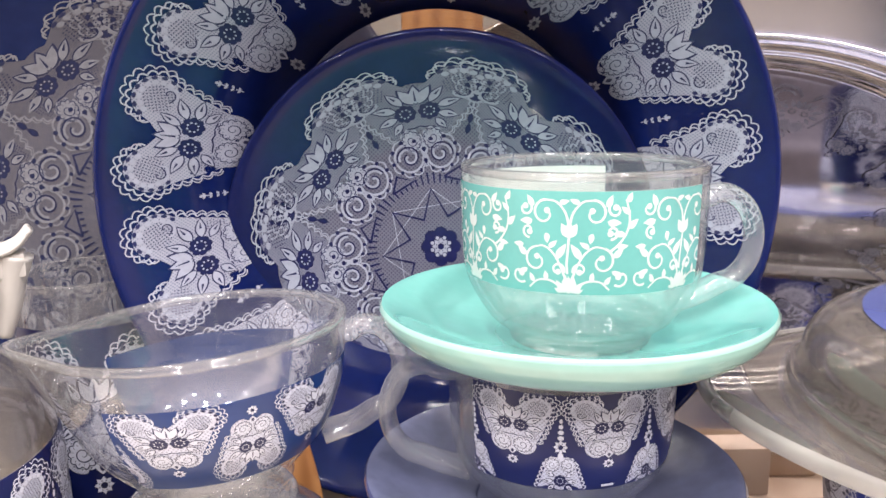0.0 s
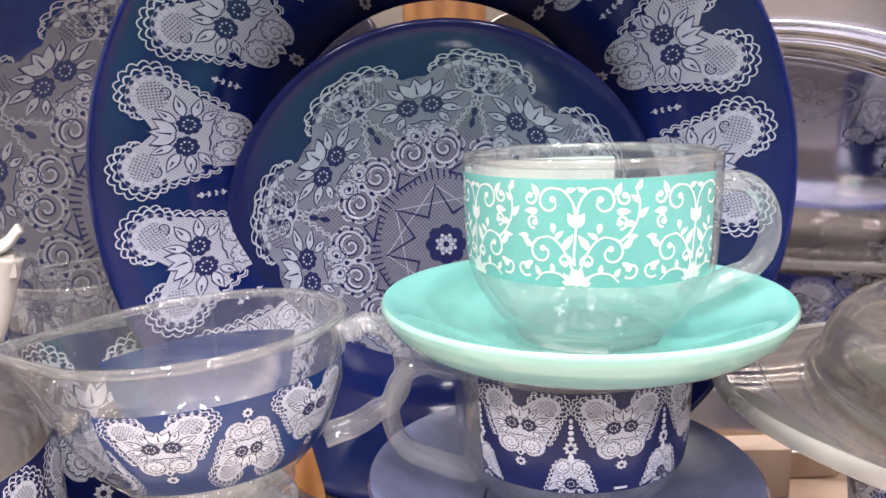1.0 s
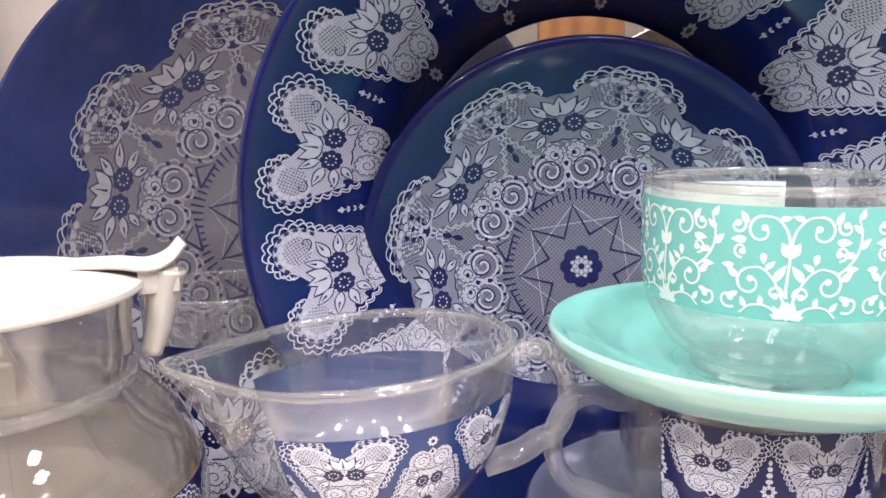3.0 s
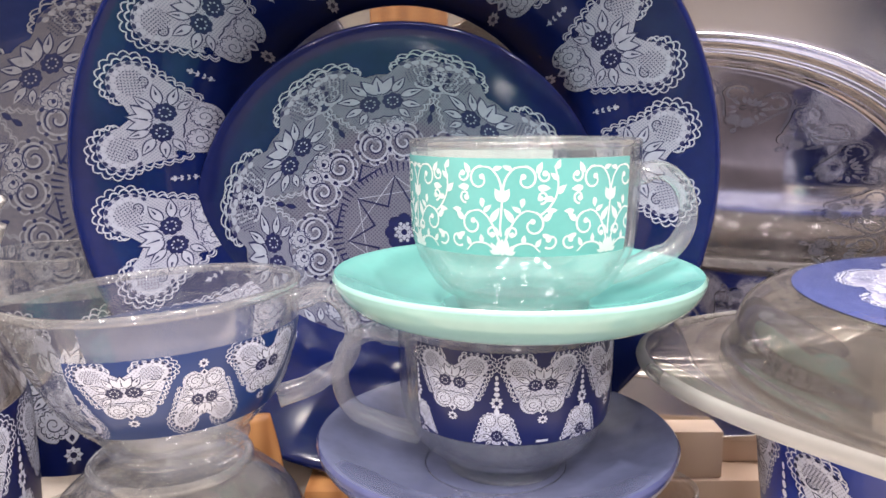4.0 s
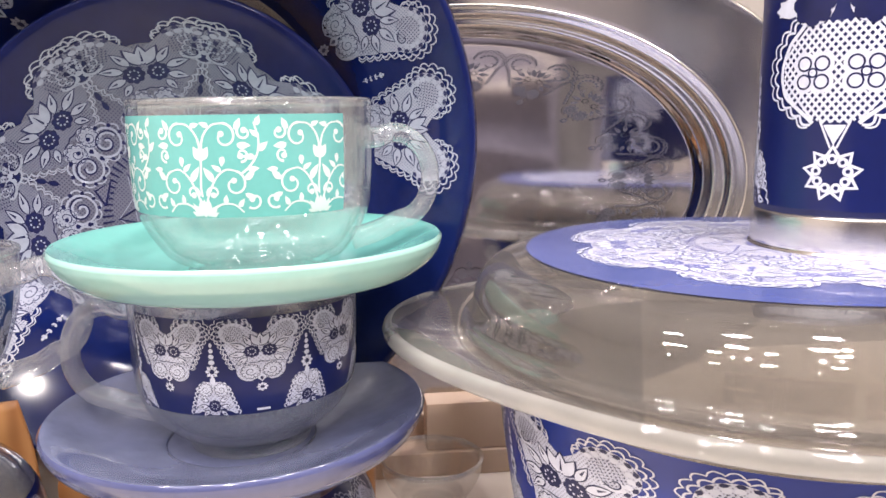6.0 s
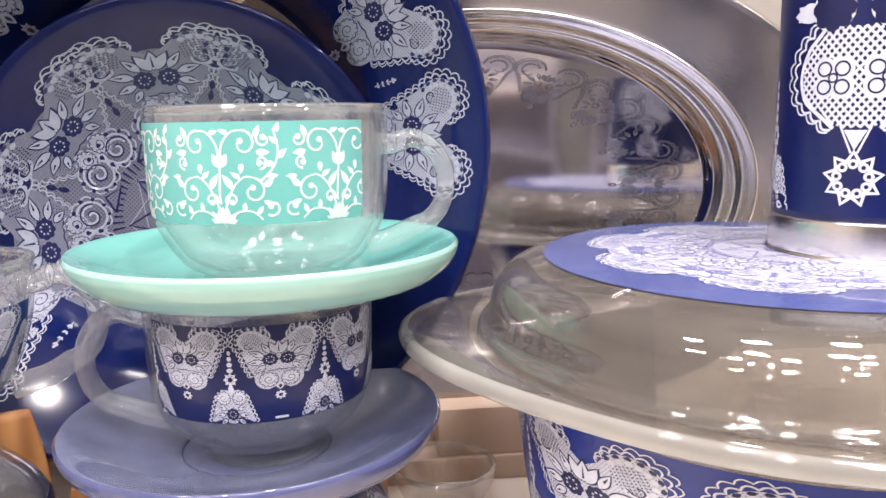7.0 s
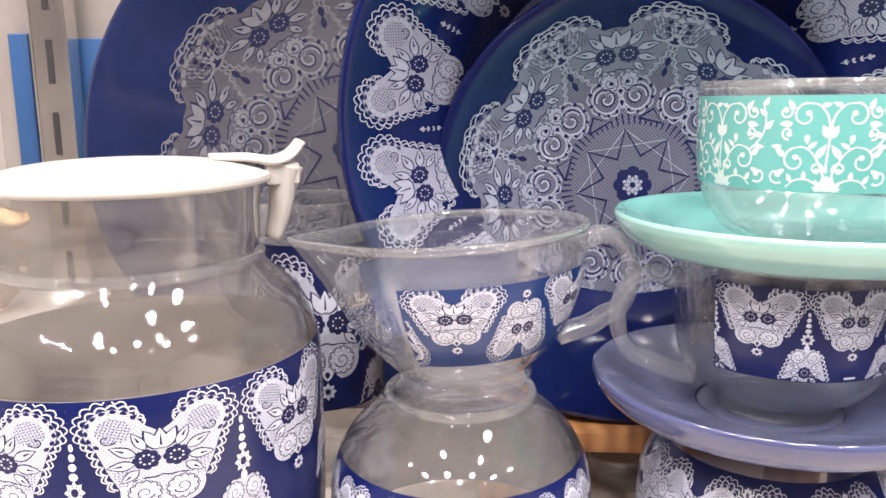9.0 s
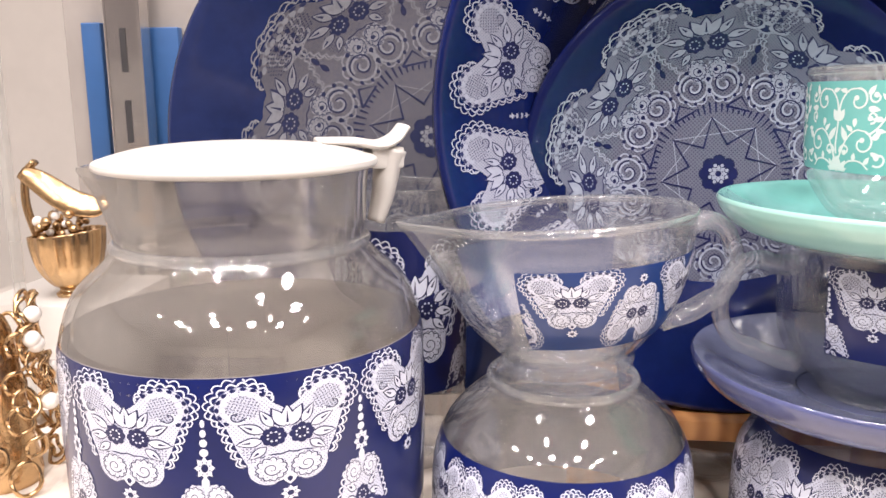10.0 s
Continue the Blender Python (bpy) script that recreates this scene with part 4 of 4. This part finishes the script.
# mirrored lace laid onto the well as a ring of dull hearts
p = Print()
for k in range(16):
    a = 2 * math.pi * k / 16
    p.stamp(HEART, lambda u, v: ((0.094 + v * 0.036) * math.cos(a - u * 0.36), 0.63 * (0.094 + v * 0.036) * math.sin(a - u * 0.36)))
p.lay(lambda x, y, off: (x, y, 0.0012 + off), {"net": WELL, "white": WELL_LACE, "dark": WELL, "ink": WELL}, platter, {k: v * 0.2 for k, v in OFF.items()}, NAMES)

# ---------------------------------------------------------------- casserole and tumbler
CX, CY = 0.229, 0.236
cas = thing("casserole", pose(CX, CY, 0.0), "lidded clear glass casserole with royal blue lace print", "casserole")
cp = [tuple(q) for q in smooth_line([(0.070, 0.0), (0.078, 0.004), (0.0845, 0.02), (0.0905, 0.055), (0.0945, 0.088), (0.0965, 0.1040), (0.0985, 0.1085)], 6)]


def eared(a, r, z):
    """A flange drawn out into two ears."""
    k = max(0.0, r - 0.0985) / 0.0125
    c = abs(math.cos(a - radians(158)))
    rr = r + min(1.0, k) * 0.030 * max(0.0, c) ** 5
    return rr * math.cos(a), rr * math.sin(a), z


cas_prof = [(0.0, 0.004), (0.06, 0.004), (0.066, 0.001)] + cp
rimp = [(0.1015, 0.1075), (0.1060, 0.1072), (0.1095, 0.1085), (0.1110, 0.1110), (0.1100, 0.1138), (0.106, 0.1148), (0.099, 0.1146), (0.0950, 0.1125), (0.0930, 0.1060)]
inner = [(r - 0.004, max(z, 0.009)) for r, z in cp[::-1] if z < 0.103] + [(0.0, 0.009)]
part("vessel", lathe(cas_prof + rimp + inner, 144, False, eared), LIDGLASS, cas)
part("flange_edge", lathe([(0.1102 + 0.0022 * math.cos(a), 0.1110 + 0.0030 * math.sin(a)) for a in [2 * math.pi * k / 10 for k in range(10)]], 144, True, lambda a, r, z: (eared(a, 0.1102, z)[0] * r / 0.1102, eared(a, 0.1102, z)[1] * r / 0.1102, z)), EDGE, cas, "thick rounded glass edge")
lace_band(cas, cp, radians(-154.5), 0.093, (-110, 140), 0.020, 0.1005, 0.0712, (0.0785, 0.0590, 0.0370), (0.070, 0.046, 0.055), None, LACE_MATS, ROYAL_PRINT)

lp = [tuple(q) for q in smooth_line([(0.1075, 0.0), (0.1090, 0.0014), (0.1080, 0.0030), (0.1058, 0.0042), (0.1046, 0.0075), (0.1036, 0.0135), (0.1002, 0.0195), (0.0940, 0.0238), (0.0868, 0.0260), (0.0800, 0.0267), (0.04, 0.0275), (0.0, 0.0278)], 6)]
li = [(max(0, r - 0.0035 if r > 0.09 else r), z - 0.0040) for r, z in lp if z > 0.0035]
lidt = part("lid", lathe(lp + li[::-1] + [(0.1000, 0.0002)], 144, True), LIDGLASS, cas, "domed smoky glass lid")
lidt.location = (0, 0, 0.1152)
top = sorted(lp, key=lambda q: q[0])
disc = [(r, float(np.interp(r, [q[0] for q in top], [q[1] for q in top])) + 0.0004) for r in np.linspace(0, 0.0850, 12)]
part("print_disc", lathe([tuple(map(float, q)) for q in disc], 96), LILAC_DISC, lidt, "lilac printed disc")
DISC_DARK = material("disc_lace_ground", (0.15, 0.16, 0.36), 0.3)
DISC_NET = lace_material("disc_lace_net", (0.50, 0.50, 0.62), (0.15, 0.17, 0.46), 1.0, 0.55)
plate_rosette(0.073, 12).lay(dish_surface([tuple(map(float, q)) for q in disc]), {"under": DISC_NET, "net": DISC_NET, "white": LACE_WHITE, "dark": DISC_DARK, "ink": DISC_DARK}, lidt, OFF, NAMES)

tum = thing("tumbler", pose(0.2581, 0.2326, 0.1432), "tall navy lace tumbler with silver base, on the lid", "tumbler")
part("base", lathe([tuple(q) for q in smooth_line([(0.0, 0.0), (0.0318, 0.0), (0.0332, 0.0012), (0.0336, 0.004), (0.0336, 0.0115), (0.0330, 0.0128), (0.0322, 0.0132)], 4)], 72), STEEL, tum, "polished steel base ring")
tp = [(0.0325, 0.0128), (0.0327, 0.0135), (0.0328, 0.06), (0.0328, 0.135), (0.0322, 0.139), (0.0, 0.139)]
part("body", lathe(tp, 72), LACE_DARK, tum, "navy printed body")
lace_band(tum, tp[:4], radians(-136.9), 0.0328, (-180, 180), 0.0150, 0.134, 0.0687, (0.0583, 0.0450, 0.0450), (0.040, 0.044, 0.060), None, LACE_MATS, None, 0.0, TUMBLER)

# ---------------------------------------------------------------- stand, shelf fittings, ornaments
stand = thing("plate_stand", (0.0, 0.36, 0.0), "orange wooden plate stand holding the bowl and plate", "plate stand")
for s in (-1, 1):
    foot = smooth_line([(s * 0.076, -0.022, 0.0), (s * 0.077, -0.020, 0.030), (s * 0.079, -0.006, 0.056), (s * 0.080, 0.022, 0.066), (s * 0.080, 0.052, 0.050), (s * 0.080, 0.085, 0.012)], 6)
    part("bracket", sweep(foot, 0.0135, 0.010, 14, (1, 0, 0)), WOOD, stand)
hook = smooth_line([(-0.066, -0.0495, 0.0), (-0.066, -0.0495, 0.025), (-0.067, -0.0495, 0.050), (-0.070, -0.0490, 0.072)], 6)
part("front_hook", sweep(hook, 0.0125, 0.0035, 16, (1, 0, 0), True, lambda t: 1.05 - 0.25 * t * t), WOOD, stand)
part("ledge", box(-0.045, -0.058, 0.030, 0.045, 0.045, 0.0405, 0.003), WOOD, stand, "", True, 40)
part("crossbar", box(-0.085, 0.03, 0.010, 0.085, 0.047, 0.028, 0.003), WOOD, stand, "", True, 40)
part("post", box(-0.021, 0.048, 0.0, 0.021, 0.062, 0.31, 0.003), WOOD, stand, "", True, 40)


def upright(x, y):
    ob = thing("shelf_upright", (x, y, 0), "slotted steel shelf upright beside the plates", "shelf post", "steel uprights")
    part("web", box(-0.0115, -0.002, 0.0, 0.0115, 0.0, 1.2), SATIN, ob, "", False)
    for a in (-0.0136, 0.0116):
        part("flange", box(a, -0.0022, 0.0, a + 0.002, 0.012, 1.2, 0.0004), SATIN, ob, "", False)
    for k in range(0, 12):
        part("slot", box(-0.0022, -0.0026, k * 0.05 + 0.004, 0.0022, -0.0021, k * 0.05 + 0.034), DARK, ob, "dark slot", False)
    return ob


upright(-0.386, 0.50)
back = thing("blue_panel", (-0.365, 0.515, 0), "blue painted boards beside the steel upright", "panel")
part("board", box(-0.062, 0, 0.125, -0.047, 0.008, 0.240, 0.001), BLUE_BOARD, back)
part("board", box(-0.010, 0, 0.125, 0.012, 0.008, 0.236, 0.001), BLUE_BOARD, back)
part("backing", box(-0.08, 0.0085, 0.0, 0.06, 0.02, 0.40, 0.001), material("grey_backing", (0.30, 0.27, 0.25), 0.6, 0, 0, 0.15, 6), back, "dull grey backing board")

plank = thing("wood_block", (0.11, 0.405, 0.0), "pale wooden display block under the steel platter", "block")
part("board", box(-0.055, -0.04, 0.0, 0.095, 0.03, 0.0135, 0.0015), BOARD, plank, "", True, 40)
part("board", box(0.008, -0.038, 0.0137, 0.056, -0.020, 0.0400, 0.0015), BOARD, plank, "", True, 40)
part("board", box(-0.050, -0.018, 0.0137, 0.090, 0.03, 0.0265, 0.0015), BOARD, plank, "", True, 40)


def small_bowl(x, y, r, h):
    ob = thing("glass_bowl", (x, y, 0), "small clear glass bowl on the shelf", "bowl", "small glass bowls")
    prof = [(0.0, 0.001), (r * 0.4, 0.0)] + [tuple(q) for q in smooth_line([(r * 0.5, 0.0), (r * 0.75, h * 0.25), (r * 0.95, h * 0.7), (r, h)], 5)]
    part("bowl", shell(prof, 0.002, 64, None, 0.003), CLEAR, ob)
    part("rim", rim_bead(r, h, 0.002, 64), SOLID, ob)


small_bowl(0.118, 0.342, 0.026, 0.022)
small_bowl(-0.008, 0.335, 0.024, 0.020)

card = thing("white_box", (-0.048, 0.332, 0.0), "small white cardboard box under the plate stand", "box")
part("carton", box(-0.014, -0.006, 0.0, 0.014, 0.006, 0.043, 0.001), WHITE_PLASTIC, card, "", True, 40)
part("flap", box(-0.0142, -0.0066, 0.031, 0.0142, -0.0061, 0.0428, 0.0002), WHITE_PLASTIC, card, "", True, 40)

# gilt boat and pearl ornament beyond the jar
block = thing("display_block", (-0.405, 0.445, 0.0), "white painted display block under the gold dish", "block")
part("cube", box(-0.045, -0.045, 0.0, 0.045, 0.045, 0.058, 0.002), WHITE_PLASTIC, block, "", True, 40)
pot = thing("gilt_dish", pose(-0.398, 0.428, 0.058), "footed gold dish with curled spoon handle behind the jar", "dish")
gp = [tuple(q) for q in smooth_line([(0.0090, 0.0), (0.0095, 0.002), (0.0070, 0.005), (0.0130, 0.010), (0.0195, 0.020), (0.0225, 0.033), (0.0232, 0.042)], 6)]
flute = lambda a, r, z: (r * (1 + 0.03 * math.cos(14 * a)) * math.cos(a), r * (1 + 0.03 * math.cos(14 * a)) * math.sin(a), z + 0.10 * r * math.cos(a) * max(0.0, z - 0.02) / 0.02)
part("body", shell([(0.0, 0.002), (0.006, 0.001)] + gp, 0.0015, 84, flute), GOLD, pot)
part("stem", sweep(smooth_line([(-0.020, 0, 0.036), (-0.026, 0, 0.060), (-0.024, 0, 0.080), (-0.017, 0, 0.088)], 6), 0.0035, 0.0022, 12), GOLD, pot)
part("spoon_handle", sweep(smooth_line([(-0.024, -0.004, 0.082), (-0.010, -0.006, 0.075), (0.008, -0.007, 0.064), (0.024, -0.006, 0.060), (0.032, -0.004, 0.064)], 6), 0.0075, 0.0022, 16, (0, 0.5, 0.85), True, lambda t: 0.65 + 0.5 * math.sin(math.pi * t)), GOLD, pot)
rng = random.Random(3)
for k in range(46):
    a, r, z = rng.uniform(0, 6.28), 0.017 * math.sqrt(rng.random()), rng.uniform(0.034, 0.058)
    part("bead", ball((r * math.cos(a), r * math.sin(a), z), rng.uniform(0.0020, 0.0036), 6), GOLD if k % 3 else PEARL, pot)
pane = thing("glass_divider", (-0.400, 0.380, 0.0), "upright clear glass divider on the display shelf", "glass panel")
part("sheet", box(-0.080, 0.0, 0.0, -0.0045, 0.005, 0.218, 0.0008), CLEAR, pane, "", False)
part("edge", box(-0.0045, -0.0004, 0.0, 0.0, 0.0054, 0.2185, 0.0008), EDGE, pane, "pale ground glass edge", False)


# unseen grey racks, added across the aisle to give steel and glass contrasting reflections
RACK = material("grey_rack", (0.25, 0.23, 0.28), 0.45, 0, 0.1, 0.2, 6)


def reflection_rack(x):
    ob = thing("reflection_rack", (x, -3.55, -0.9), "unseen tall grey rack added across the aisle for reflections", "rack", "racks across the aisle")
    part("back", box(-0.62, -0.02, 0.0, 0.62, 0.0, 2.2, 0.004), RACK, ob, "", False)
    for sx in (-0.62, 0.60):
        part("side", box(sx, 0.0, 0.0, sx + 0.02, 0.40, 2.2, 0.003), RACK, ob, "", False)
    for k in range(6):
        part("shelf_board", box(-0.60, 0.0, 0.10 + 0.40 * k, 0.60, 0.40, 0.13 + 0.40 * k, 0.003), SHELF if k % 2 else RACK, ob, "", False)


for rx in (-2.0, -0.55, 0.9, 2.2):
    reflection_rack(rx)

orn = thing("pearl_ornament", pose(-0.354, 0.290, 0.0, 0, 0, 10), "gilt filigree ornament set with pearls beside the jar", "ornament")
rng = random.Random(11)
for k in range(64):
    a, z = rng.uniform(0, 6.28), rng.uniform(0.006, 0.088)
    r = 0.026 * (1.05 - 0.35 * z / 0.09)
    c = Vector((r * math.cos(a), r * math.sin(a), z))
    n = Vector((math.cos(a), math.sin(a), rng.uniform(-0.4, 0.4))).normalized()
    u = n.cross(Vector((0, 0, 1))).normalized()
    w = n.cross(u)
    rr = rng.uniform(0.004, 0.0085)
    loop = [c + u * (rr * math.cos(q)) + w * (rr * 1.25 * math.sin(q)) + n * 0.001 * math.sin(3 * q) for q in [6.2832 * i / 18 for i in range(19)]]
    part("scroll", sweep(loop, 0.0011, 0.0011, 6, n), GOLD, orn)
    if k % 4 == 0:
        part("pearl", ball(c + n * 0.003, 0.0042, 8), PEARL, orn, "round white pearl")
part("core", lathe([tuple(q) for q in smooth_line([(0.0, 0.0), (0.016, 0.0), (0.013, 0.03), (0.010, 0.07), (0.006, 0.084), (0.0, 0.086)], 5)], 40), GOLD, orn)
